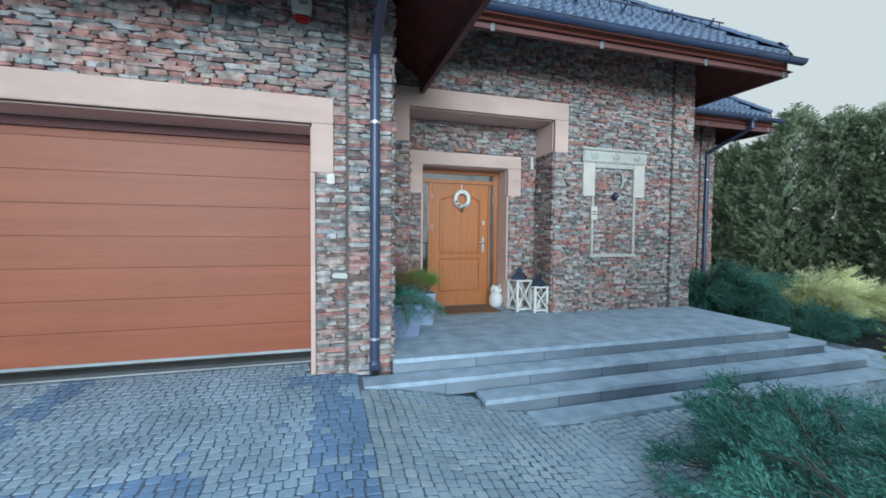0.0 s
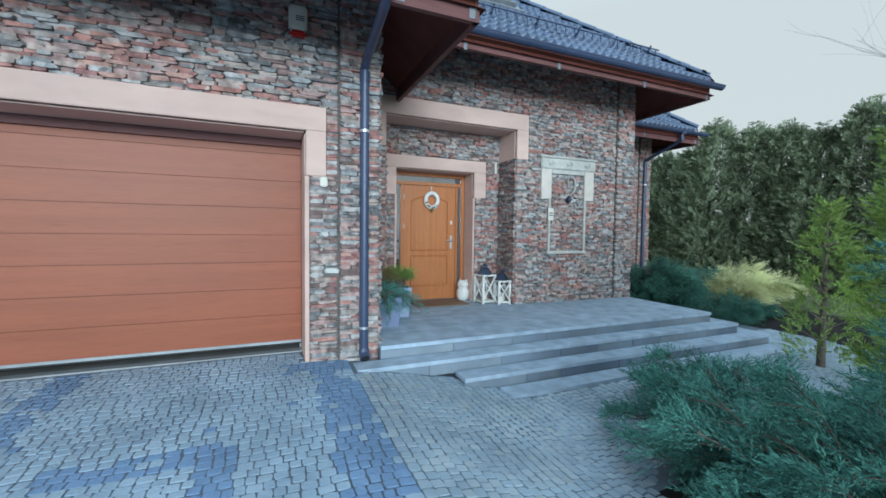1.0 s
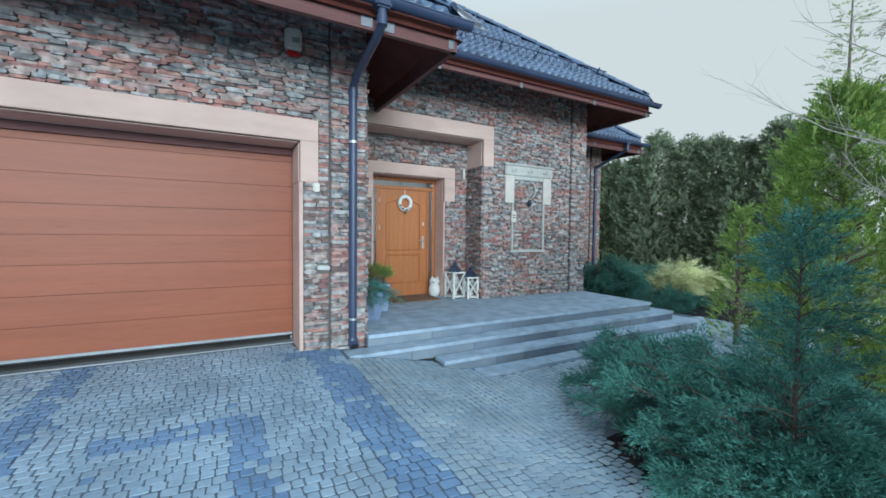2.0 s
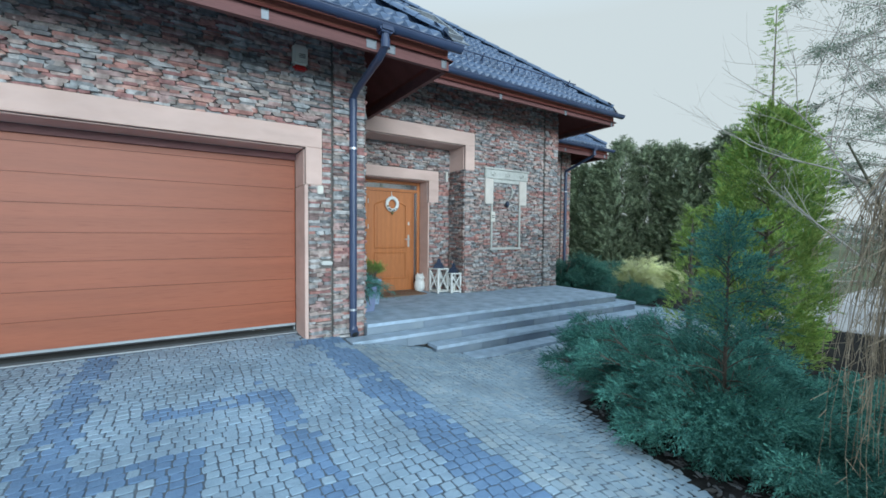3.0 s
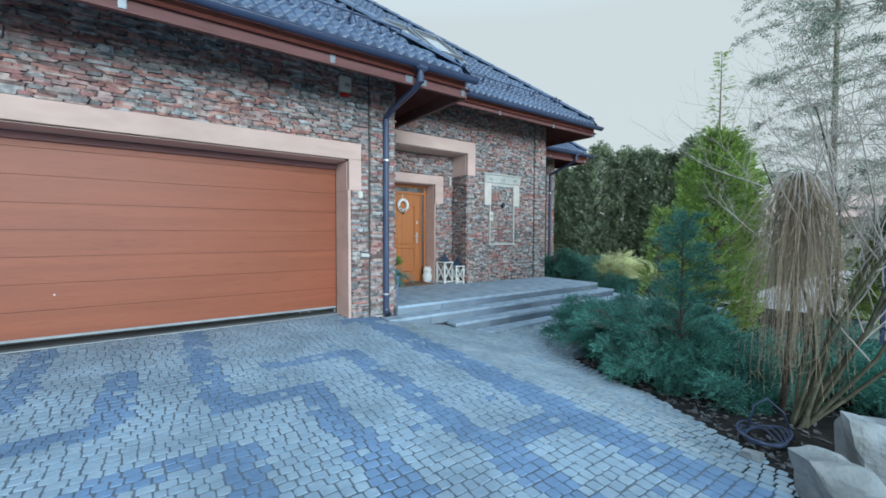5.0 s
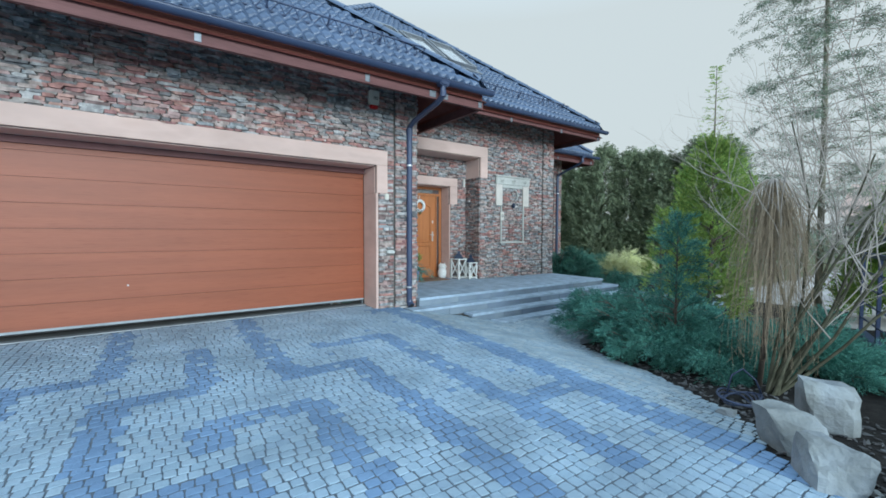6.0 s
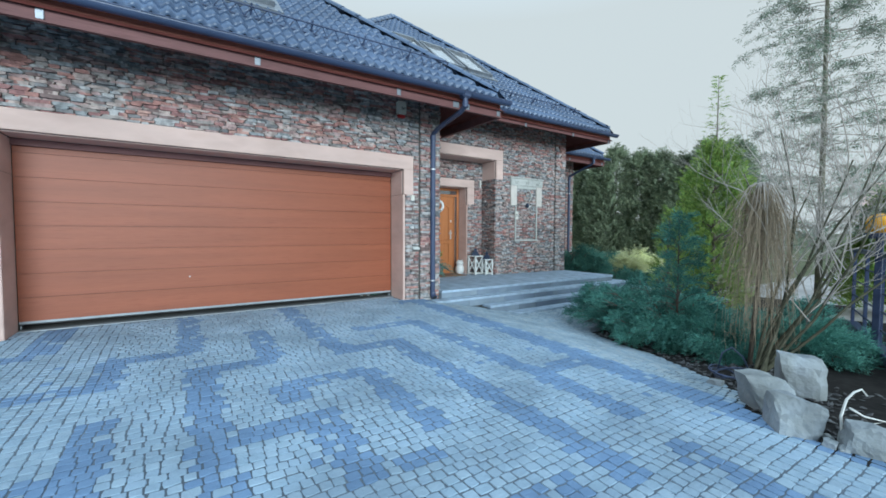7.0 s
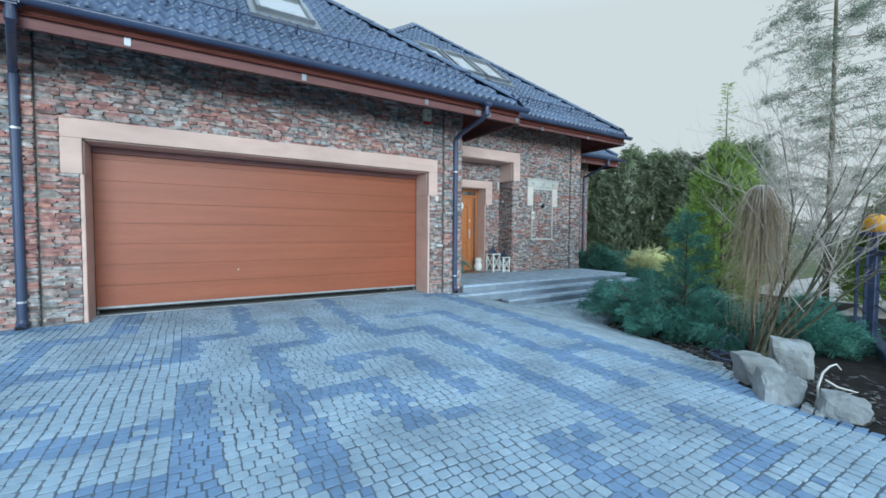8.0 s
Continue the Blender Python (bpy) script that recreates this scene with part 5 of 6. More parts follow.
# ---- larch: bare tiers with drooping twigs and tufts ----
def larch(base, height):
    r = random.Random(31)
    ob = holder("larch_tree", "tall sparse larch with drooping tiers and blue grey needle tufts", "tree", base)
    b = Vector(base)
    trunk = Geo().tube([b, b + Vector((0.05, 0.03, height * 0.4)), b + Vector((-0.03, 0.05, height * 0.75)), b + Vector((0, 0, height))], 0.06, 0.008, sides=9)
    limbs, items = Geo(), []
    h = 1.0
    while h < height - 0.2:
        for q in range(6):
            az = r.uniform(0, 2 * math.pi)
            ln = (0.35 + 2.15 * (1 - h / height) ** 0.75) * r.uniform(0.6, 1.1)
            pts = arch_points(b + Vector((0, 0, h + r.uniform(-0.1, 0.1))), az, math.radians(r.uniform(-5, 40)), ln, 0.2, 9, r.uniform(-0.7, 0.7))
            limbs.tube(pts, 0.012 * (1 - 0.5 * h / height), 0.003, sides=4, caps=False)
            for k in range(int(7 * ln) + 2):
                t = 0.2 + 0.8 * r.random()
                i = min(7, int(t * 8))
                p = pts[i].lerp(pts[i + 1], t * 8 - i)
                a2 = az + r.choice((-1, 1)) * r.uniform(0.5, 1.2)
                l2 = r.uniform(0.2, 0.55) * (1.1 - 0.5 * t)
                tw = arch_points(p, a2, r.uniform(-0.2, 0.35), l2, 0.35, 5)
                limbs.tube(tw, 0.006, 0.002, sides=3, caps=False)
                for m2 in range(4):
                    w = tw[1 + m2 % 4]
                    items.append((w, Vector((r.gauss(0, 1), r.gauss(0, 1), r.gauss(0.1, 0.35))), r.uniform(0.09, 0.19)))
        h += r.uniform(0.24, 0.38)
    part("trunk", trunk, m_larch_bark, ob, "olive grey trunk", smooth=True)
    part("limbwork", limbs, m_twig, ob, "thin drooping limbs")
    cloud("needle_crown", TUFT, items, m_larch, ob, seed=9)
    settle(ob)


larch((6.4, -3.95, -0.2), 9.2)


# ---- weeping tree: a graft with a curtain of bare hanging twigs ----
def weeping(base, top):
    r = random.Random(17)
    ob = holder("weeping_tree", "small grafted weeping tree with a curtain of bare straw brown twigs", "tree", base)
    b, t0 = Vector(base), Vector(top)
    trunk = Geo().tube([b, b.lerp(t0, 0.5) + Vector((0.03, -0.02, 0)), t0 - Vector((0, 0, 0.1))], 0.026, 0.02, sides=8)
    arms, hang, fine = Geo(), Geo(), Geo()
    for k in range(34):
        az = 2 * math.pi * (k + r.random()) / 34
        ln = r.uniform(0.03, 0.27)
        pts = [t0 + Vector((math.cos(az) * ln * s, math.sin(az) * ln * s, 0.06 * math.sin(math.pi * min(1, s * 1.1)) - 0.26 * s * s - 0.04)) for s in (0, 0.25, 0.5, 0.75, 1)]
        arms.tube(pts, 0.009, 0.004, sides=5, caps=False)
        for q in range(12):
            s = r.uniform(0.1, 1)
            i = min(3, int(s * 4))
            p = pts[i].lerp(pts[i + 1], s * 4 - i)
            drop = r.choice((r.uniform(0.35, 1.1), r.uniform(0.9, 1.75)))
            drop = min(drop, p.z - (b.z + 0.12))
            fan, far_out = az + r.gauss(0, 0.7), r.uniform(0.0, 0.30)
            ox, oy = math.cos(fan) * far_out, math.sin(fan) * far_out
            jx, jy = r.gauss(0, 0.06), r.gauss(0, 0.06)
            st = []
            for m2 in range(8):
                u = m2 / 7
                st.append(p + Vector(((ox + jx) * u ** 0.6 + 0.022 * u * math.sin(9 * u + k * 3 + q), (oy + jy) * u ** 0.6 + 0.022 * u * math.cos(8 * u + q * 2), -drop * u)))
            hang.tube(st, 0.0024, 0.0010, sides=3, caps=False)
            for m2 in range(6):
                u = r.uniform(0.2, 1.0)
                i2 = min(6, int(u * 7))
                w = st[i2].lerp(st[i2 + 1], u * 7 - i2)
                fine.tube([w, w + Vector((r.gauss(0, 0.035), r.gauss(0, 0.035), -r.uniform(0.02, 0.08)))], 0.0016, 0.0009, sides=3, caps=False)
    part("trunk", trunk, m_bark, ob, "grey trunk", smooth=True)
    part("crown_wood", arms, m_twig, ob, "pale grey arched crown branches", smooth=True)
    part("twig_curtain", hang, m_straw, ob, kind="stuff")
    part("twig_fringe", fine, m_straw, ob, kind="stuff")
    settle(ob)


weeping((1.22, -4.62, -0.2), (1.20, -4.68, 1.84))


# ---- bare many-stemmed shrub ----
def bare_shrub(base):
    r = random.Random(23)
    ob = holder("bare_shrub", "bare many-stemmed shrub with olive green stems and pale twig tips", "shrub", base)
    twigs = Geo()

    def grow(p, d, ln, rad, depth, stem):
        n = 6
        pts = [p]
        for i in range(n):
            d = (d + Vector((r.gauss(0, 0.10), r.gauss(0, 0.10), r.gauss(0.03, 0.07)))).normalized()
            pts.append(pts[-1] + d * ln / n)
        (stem if depth < 1 else twigs).tube(pts, rad, rad * 0.45, sides=7 if depth == 0 else 4, caps=False)
        if depth < 3:
            for q in range((6, 6, 5)[depth]):
                t = r.uniform(0.3, 1.0)
                i = min(n - 1, int(t * n))
                s = pts[i].lerp(pts[i + 1], t * n - i)
                nd = (d + Vector((r.gauss(0, 0.55), r.gauss(0, 0.55), r.gauss(0.15, 0.35)))).normalized()
                grow(s, nd, ln * r.uniform(0.35, 0.6), rad * 0.42, depth + 1, stem)
    for az, el, ln in ((-35, 50, 2.4), (-15, 62, 2.7), (-60, 56, 2.1), (-5, 70, 2.7), (-42, 40, 2.1), (-25, 72, 2.9), (-50, 66, 2.5), (-20, 46, 2.3), (-30, 60, 2.8), (5, 58, 2.3)):
        a, e = math.radians(az), math.radians(el + 6)
        b = Vector(base) + Vector((r.uniform(-0.06, 0.06), r.uniform(-0.06, 0.06), 0))
        stem = Geo()
        grow(b, Vector((math.cos(a) * math.cos(e), math.sin(a) * math.cos(e), math.sin(e))), ln, 0.016, 0, stem)
        part("stem", stem, m_olive, ob, smooth=True)
    part("twig_crown", twigs, m_twig, ob, "pale grey twig tips", kind="stuff")
    settle(ob)


bare_shrub((1.03, -4.78, -0.2))


# ---- rocks ----
def rock(label, at, size, seed, turn):
    r = random.Random(seed)
    bm = bmesh.new()
    bmesh.ops.create_cube(bm, size=1)
    bmesh.ops.subdivide_edges(bm, edges=bm.edges[:], cuts=5, use_grid_fill=True)
    planes = [(Vector((r.gauss(0, 1), r.gauss(0, 1), r.gauss(0.4, 0.8))).normalized(), r.uniform(0.46, 0.62)) for _ in range(8)]
    for v in bm.verts:
        p = v.co.copy()
        for n, d in planes:
            over = p.dot(n) - d
            if over > 0:
                p -= n * over
        nz = noise.noise(p * 3.0 + Vector((seed, 0, 0))) * 0.08 + noise.noise(p * 9.0 + Vector((seed, 3, 0))) * 0.035
        v.co = p + p.normalized() * nz
    me = bpy.data.meshes.new("rock")
    bm.to_mesh(me)
    bm.free()
    me.materials.append(m_rock)
    ob = new("rock", me)
    ob.matrix_world = pose(*at, 4 * r.uniform(-1, 1), 4 * r.uniform(-1, 1), turn) @ Matrix.Diagonal((*size, 1))
    return tagged(ob, label, "rock", "pale rocks at the edge of the bed")


rock("large pale angular quarry rock at the edge of the paving", (-0.54, -5.47, -0.03), (0.30, 0.26, 0.29), 4, 40)
rock("pale angular quarry rock leaning on another", (-0.20, -5.20, -0.03), (0.32, 0.28, 0.32), 9, 55)
rock("pale square quarry rock standing in the soil", (0.40, -5.27, 0.0), (0.35, 0.32, 0.42), 14, 25)
rock("small low pale rock beside the paving", (-0.52, -5.87, -0.04), (0.26, 0.18, 0.22), 19, -58)
for k, (x, y, s) in enumerate(((-0.63, -5.70, 0.07), (-0.62, -5.76, 0.05), (-0.50, -5.66, 0.05), (0.05, -4.75, 0.09))):
    ob = rock("small loose stone chip on the soil", (x, y, land(x, y) + 0.01), (s * 1.3, s, s * 0.8), 50 + k, 30 * k)

tw = Geo().tube([(-0.494, -5.732, -0.116), (-0.501, -5.719, 0.068), (-0.465, -5.735, 0.178), (-0.419, -5.761, 0.226), (-0.374, -5.788, 0.244), (-0.345, -5.809, 0.20)], 0.009, 0.005, sides=6)
tw.tube([(-0.448, -5.749, 0.121), (-0.367, -5.802, 0.064), (-0.237, -5.884, 0.025), (-0.349, -5.816, 0.007), (-0.482, -5.738, -0.089)], 0.007, 0.004, sides=6)
tagged(part("white_branch", tw, m_paint_white, smooth=True), "bent bleached white branch lying by the rocks", "branch")

def mulch():
    """Loose bark chips and slate flakes on the soil along the edge of the paving."""
    r = random.Random(91)
    g = Geo()
    for k in range(1000):
        y = r.uniform(-6.6, -2.6)
        x = bed_edge(y) + 0.02 + 1.5 * r.random() ** 1.6
        a, b, h = r.uniform(0.012, 0.045), r.uniform(0.008, 0.022), r.uniform(0.003, 0.010)
        m = pose(x, y, far_land(x, y) + 0.006, r.gauss(0, 16), r.gauss(0, 16), r.uniform(0, 360))
        out = [(-a, -b * r.uniform(0.3, 1), 0), (a * r.uniform(-0.3, 0.5), -b, 0), (a, b * r.uniform(-0.5, 0.5), 0), (a * r.uniform(-0.5, 0.4), b, 0)]
        vs = [m @ Vector(p) for p in out] + [m @ (Vector(p) * 0.85 + Vector((0, 0, h))) for p in out]
        g.add(vs, [(4, 5, 6, 7), (0, 1, 5, 4), (1, 2, 6, 5), (2, 3, 7, 6), (3, 0, 4, 7)])
    ob = part("mulch", g, m_chip)
    return tagged(ob, "grey brown bark chips and slate flakes on dark soil", "mulch", kind="stuff")


mulch()

hose = holder("garden_hose", "dark coiled garden hose lying in the bed", "hose", (0.25, -4.75, -0.12))
g = Geo()
for c in range(5):
    rr = 0.13 + 0.014 * c
    pts = [(0.40 + rr * math.cos(a) + 0.02 * math.sin(3 * a + c), -4.72 + rr * 0.8 * math.sin(a), land(0.4, -4.7) + 0.05 + 0.012 * c + 0.02 * math.sin(2 * a + c)) for a in (2 * math.pi * k / 30 for k in range(31))]
    g.tube(pts, 0.007, sides=6, caps=False)
g.tube([(0.42, -4.62, -0.10), (0.46, -4.64, 0.06), (0.52, -4.70, 0.12), (0.58, -4.78, 0.03), (0.62, -4.84, -0.16)], 0.007, sides=6)
part("coil", g, m_gutter, hose, smooth=True)
settle(hose)


# ---- gate and beacon ----
gate = holder("sliding_gate", "dark blue steel sliding gate with posts and thin level rails", "gate")
GATE_L = 3.5
part("bottom_beam", Geo().box((0, -0.06, -0.04), (GATE_L, 0.06, 0.10), 0.008), m_gate, gate)
part("top_rail", Geo().box((0, -0.03, 1.16), (GATE_L, 0.03, 1.22), 0.006), m_gate, gate)
for k in range(5):
    part("post", Geo().box((k * 0.862, -0.02, 0.10), (k * 0.862 + 0.04, 0.02, 1.16), 0.004), m_gate, gate)
for k in range(4):
    part("rail", Geo().box((0, -0.008, 0.28 + 0.22 * k), (GATE_L, 0.008, 0.30 + 0.22 * k), 0.003), m_gate, gate)
gate.matrix_world = pose(4.55, -4.80, -0.17, 0, 0, 198.5)
post = holder("gate_post", "dark blue steel gate post with an amber warning light", "gate post", (2.62, -5.36, -0.1))
BX, BY = 2.62, -5.36
part("column", Geo().box((BX - 0.03, BY - 0.03, -0.3), (BX + 0.03, BY + 0.03, 1.22), 0.006), m_gate, post)
part("beacon_base", Geo().lathe((BX, BY, 1.22), [(0.11, 0), (0.135, 0.02), (0.135, 0.06), (0.11, 0.07)], 16), m_gate, post, "dark blue beacon base")
part("beacon_lens", Geo().lathe((BX, BY, 1.29), [(0.125, 0), (0.125, 0.12), (0.105, 0.18), (0.05, 0.215), (0.005, 0.22)], 16), m_amber, post, "amber plastic lens", smooth=True)
settle(post)

# ---- far house beyond the garden ----
far = holder("far_house", "pale plaster house with a faded rosy roof beyond the garden", "house", (53, -3, 0))
part("walls", Geo().box((48, -9, -0.5), (58, 3, 3.0)), m_plaster, far)
part("roof", Geo().prism([(47.2, -9.6, 2.9), (58.8, -9.6, 2.9), (53, -9.6, 6.2)], (0, 13.2, 0)), m_trim, far, "faded rosy gable roof")
for y in (-4.6, -2.0, 0.8, 2.6):
    part("window", Geo().box((47.96, y - 0.6, 0.9), (48.02, y + 0.6, 2.2)), m_pane_dark, far, "dark window pane")
settle(far)


# ---- planters ----
def planter(label, x0, x1, y0, y1, h, mat):
    ob = holder("planter", label, "planter", (x0, y0, PLAT))
    t = 0.02
    a = 0.03
    g = Geo()
    outer = [(x0 + a, y0 + a, PLAT), (x1 - a, y0 + a, PLAT), (x1 - a, y1 - a, PLAT), (x0 + a, y1 - a, PLAT), (x0, y0, PLAT + h), (x1, y0, PLAT + h), (x1, y1, PLAT + h), (x0, y1, PLAT + h)]
    inner = [(x0 + t, y0 + t, PLAT + h), (x1 - t, y0 + t, PLAT + h), (x1 - t, y1 - t, PLAT + h), (x0 + t, y1 - t, PLAT + h), (x0 + t, y0 + t, PLAT + h - 0.06), (x1 - t, y0 + t, PLAT + h - 0.06), (x1 - t, y1 - t, PLAT + h - 0.06), (x0 + t, y1 - t, PLAT + h - 0.06)]
    vs = outer + inner
    fs = [(3, 2, 1, 0)] + [(i, (i + 1) % 4, (i + 1) % 4 + 4, i + 4) for i in range(4)] + [(i + 4, (i + 1) % 4 + 4, (i + 1) % 4 + 8, i + 8) for i in range(4)] + [(i + 8, (i + 1) % 4 + 8, (i + 1) % 4 + 12, i + 12) for i in range(4)]
    part("pot", g.add(vs, fs), mat, ob)
    part("earth", Geo().box((x0 + t, y0 + t, PLAT + h - 0.10), (x1 - t, y1 - t, PLAT + h - 0.05)), m_soil, ob, "dark potting soil")
    settle(ob)
    return ob


planter("large square slate blue planter on the terrace", 0.09, 0.47, 0.62, 1.00, 0.38, m_pot)
planter("pale blue square planter on the terrace", 0.46, 0.78, 1.14, 1.44, 0.42, m_pot_light)
planter("slate blue planter behind the larger one", 0.10, 0.40, 1.14, 1.44, 0.44, m_pot)
juniper("trailing blue green juniper in the large planter", (0.30, 0.83, PLAT + 0.36), ellipse_reach(0.50, 0.44), 30, (15, 55), 0.8, 0, m_jun, 61, per=22, size=0.12, floor_z=PLAT + 0.05, name="trailing_juniper")
juniper("faded brown heather in the rear planter", (0.26, 1.26, PLAT + 0.42), ellipse_reach(0.40, 0.40), 40, (25, 82), 0.12, 0, m_heather, 62, per=26, size=0.09, floor_z=PLAT + 0.3, name="heather")
juniper("small fresh green conifer in the pale planter", (0.62, 1.29, PLAT + 0.40), ellipse_reach(0.34, 0.34), 30, (35, 84), 0.05, 0.30, m_thuja, 63, per=24, size=0.10, floor_z=PLAT + 0.3, name="potted_conifer")

# ---- things inside the garage, seen through the gap ----
pallet = holder("pallet", "bare wooden pallet lying on the garage floor", "pallet", (-3.2, 1.2, 0.055))
for k in range(3):
    part("runner", Geo().box((-3.9, 0.9 + 0.35 * k, 0.056), (-2.7, 1.0 + 0.35 * k, 0.15)), m_raw_wood, pallet)
for k in range(6):
    part("board", Geo().box((-3.9 + 0.21 * k, 0.9, 0.151), (-3.75 + 0.21 * k, 1.7, 0.172)), m_raw_wood, pallet)
settle(pallet)
tagged(part("wooden_crate", Geo().box((-5.7, 0.9, 0.056), (-5.2, 1.3, 0.34), 0.006).box((-5.72, 0.88, 0.10), (-5.18, 0.90, 0.18), 0.003).box((-5.72, 0.88, 0.22), (-5.18, 0.90, 0.30), 0.003), m_raw_wood), "bare wooden crate on the garage floor", "crate")
tagged(part("green_box", Geo().box((-1.05, 0.75, 0.056), (-0.85, 1.05, 0.36), 0.01), m_green), "green plastic box on the garage floor", "box")
for k, (x, c) in enumerate(((-1.12, m_paint_white), (-1.19, m_raw_wood), (-1.26, m_paint_white))):
    tagged(part("batten", Geo().box((x, 0.72, 0.056), (x + 0.03, 0.78, 1.2), 0.003), c), "narrow wooden batten leaning in the garage", "batten", "battens in the garage")


# ---- facing stones ----
def stone_shape(r):
    """A six-sided flat stone in the unit square, chamfered towards its face (depth along z)."""
    j = lambda a: r.uniform(-a, a)
    out = [(0.0 + abs(j(0.07)), 0.0 + abs(j(0.17))), (0.5 + j(0.28), 0.0 + abs(j(0.06))), (1.0 - abs(j(0.07)), 0.0 + abs(j(0.17))),
           (1.0 - abs(j(0.07)), 1.0 - abs(j(0.17))), (0.5 + j(0.28), 1.0 - abs(j(0.06))), (0.0 + abs(j(0.07)), 1.0 - abs(j(0.17)))]
    if r.random() < 0.6:
        a, b = 0.03 + abs(j(0.20)), 0.03 + abs(j(0.20))
        out = [(0.0, 0.5 + j(0.25)), (a, 0.02 + abs(j(0.05))), (1 - b, abs(j(0.16))), (1.0, 0.5 + j(0.25)), (1 - b + j(0.05), 1.0 - abs(j(0.06))), (a + j(0.05), 0.98 - abs(j(0.06)))]
    ins = [(0.5 + (x - 0.5) * 0.965, 0.5 + (y - 0.5) * 0.88) for x, y in out]
    tilt = [r.uniform(0.82, 1.0) for _ in out]
    vs = [(x, y, 0.0) for x, y in out] + [(x, y, 0.72 * t) for (x, y), t in zip(out, tilt)] + [(x, y, t) for (x, y), t in zip(ins, tilt)]
    fs = [(i, (i + 1) % 6, (i + 1) % 6 + 6, i + 6) for i in range(6)] + [(i + 6, (i + 1) % 6 + 6, (i + 1) % 6 + 12, i + 12) for i in range(6)] + [tuple(range(12, 18))]
    return vs, fs


sr = random.Random(77)
SHAPES = [stone_shape(sr) for _ in range(16)]
SHAPE_ME = []
for vs, fs in SHAPES:
    me = Geo().add(vs, fs).mesh("stone")
    me.materials.append(m_stone_one)
    SHAPE_ME.append(me)


def facing(parent, origin, u, n, length, v0, v1, holes, seed, single=None, rows=(0.018, 0.047), widths=(0.075, 0.26)):
    """Courses of ledge stone on a wall face. holes are (u0, u1, v0, v1)."""
    r = random.Random(seed)
    o, u, n = Vector(origin), Vector(u), Vector(n)
    up = Vector((0, 0, 1))
    many = Geo()
    v, singles = v0, 0
    while v < v1 - 0.015:
        h = min(r.uniform(*rows), v1 - v)
        if v1 - v - h < 0.02:
            h = v1 - v
        free = [(0.0, length)]
        for a, b, c, d in holes:
            if v + h > c + 0.004 and v < d - 0.004:
                free = [q for s, e in free for q in ((s, min(e, a)), (max(s, b), e)) if q[1] - q[0] > 0.02]
        for s, e in free:
            x = s
            while x < e - 0.01:
                w = r.uniform(*widths) * (0.95 + 4 * h)
                if e - x - w < 0.07:
                    w = e - x
                lo, hi = v, v + h
                if h > 0.045 and r.random() < 0.22 and w < 0.3:
                    cut = v + h * r.uniform(0.4, 0.6)
                    pieces = [(lo, cut), (cut, hi)]
                else:
                    pieces = [(lo, hi)]
                for a, b in pieces:
                    wob = 0.024 * noise.noise(Vector((x * 1.7, a * 2 + seed, 0))) + r.uniform(-0.005, 0.005)
                    dep = r.uniform(0.010, 0.048)
                    k = r.randrange(16)
                    g = -0.0004
                    gv = 0.006
                    p = o + u * (x + g) + up * (a - gv + (wob if v0 + 0.05 < a < v1 - 0.1 else 0))
                    m = Matrix((u * (w - 2 * g), up * (b - a + 2 * gv), n * dep)).transposed().to_4x4()
                    m.translation = p
                    if single and singles < 300 and single(x + w / 2, (a + b) / 2):
                        ob = new("stone", SHAPE_ME[k])
                        ob.parent = parent
                        ob.matrix_local = m
                        singles += 1
                    else:
                        many.add([m @ Vector(q) for q in SHAPES[k][0]], SHAPES[k][1])
                x += w
        v += h
    if many.v:
        part("stones", many, m_stone_many, parent, kind="stuff")


EX, MX_, SO = Vector((1, 0, 0)), Vector((-1, 0, 0)), Vector((0, -1, 0))
EY = Vector((0, 1, 0))
PW = 0.43       # corner pilasters
for parent, x0, x1, y, z0 in ((wall_garage, -PW + 0.012, 0.0, 0.0, -0.1), (wall_garage, X_L, X_L + PW, 0.0, -0.1), (wall_porch, X_R - PW + 0.012, X_R, Y_P, PLAT), (wall_wing, WING_X - PW + 0.012, WING_X, WING_Y, -0.4)):
    part("pilaster", Geo().box((x0, y - 0.028, z0), (x1 - 0.001, y - 0.001, 3.95)), m_mortar, parent)
# garage front: field between the pilasters, then both pilasters
gx0 = X_L + PW + 0.012
facing(wall_garage, (gx0, 0, 0), EX, SO, -PW - 0.002 - gx0, -0.05, 3.95,
       [(-6.0 - gx0, -0.55 - gx0, 2.40, 2.64), (-6.0 - gx0, DOOR_X0 - gx0, 1.95, 2.40), (DOOR_X1 - gx0, -0.55 - gx0, 1.95, 2.40), (DOOR_X0 - 0.03 - gx0, DOOR_X1 + 0.03 - gx0, -0.1, 2.40), (-0.57 - gx0, -0.40 - gx0, 0.94, 1.02)],
       1, single=lambda u, v: u > 5.3 and 0.1 < v < 2.6)
facing(wall_garage, (-PW + 0.012, -0.028, 0), EX, SO, PW - 0.012, -0.05, 3.95, [], 2)
facing(wall_garage, (X_L, -0.028, 0), EX, SO, PW, -0.05, 3.95, [], 3)
part("pale_stone", Geo().add(*[([(-0.565, -0.002, 0.955), (-0.42, -0.002, 0.945), (-0.405, -0.002, 0.985), (-0.44, -0.002, 1.012), (-0.55, -0.002, 1.015), (-0.575, -0.002, 0.99), (-0.555, -0.04, 0.96), (-0.43, -0.045, 0.952), (-0.42, -0.045, 0.983), (-0.45, -0.043, 1.004), (-0.545, -0.04, 1.008), (-0.565, -0.04, 0.988)], [(0, 1, 7, 6), (1, 2, 8, 7), (2, 3, 9, 8), (3, 4, 10, 9), (4, 5, 11, 10), (5, 0, 6, 11), (6, 7, 8, 9, 10, 11)])][0]), m_white_stone, wall_garage, "long whitish field stone")
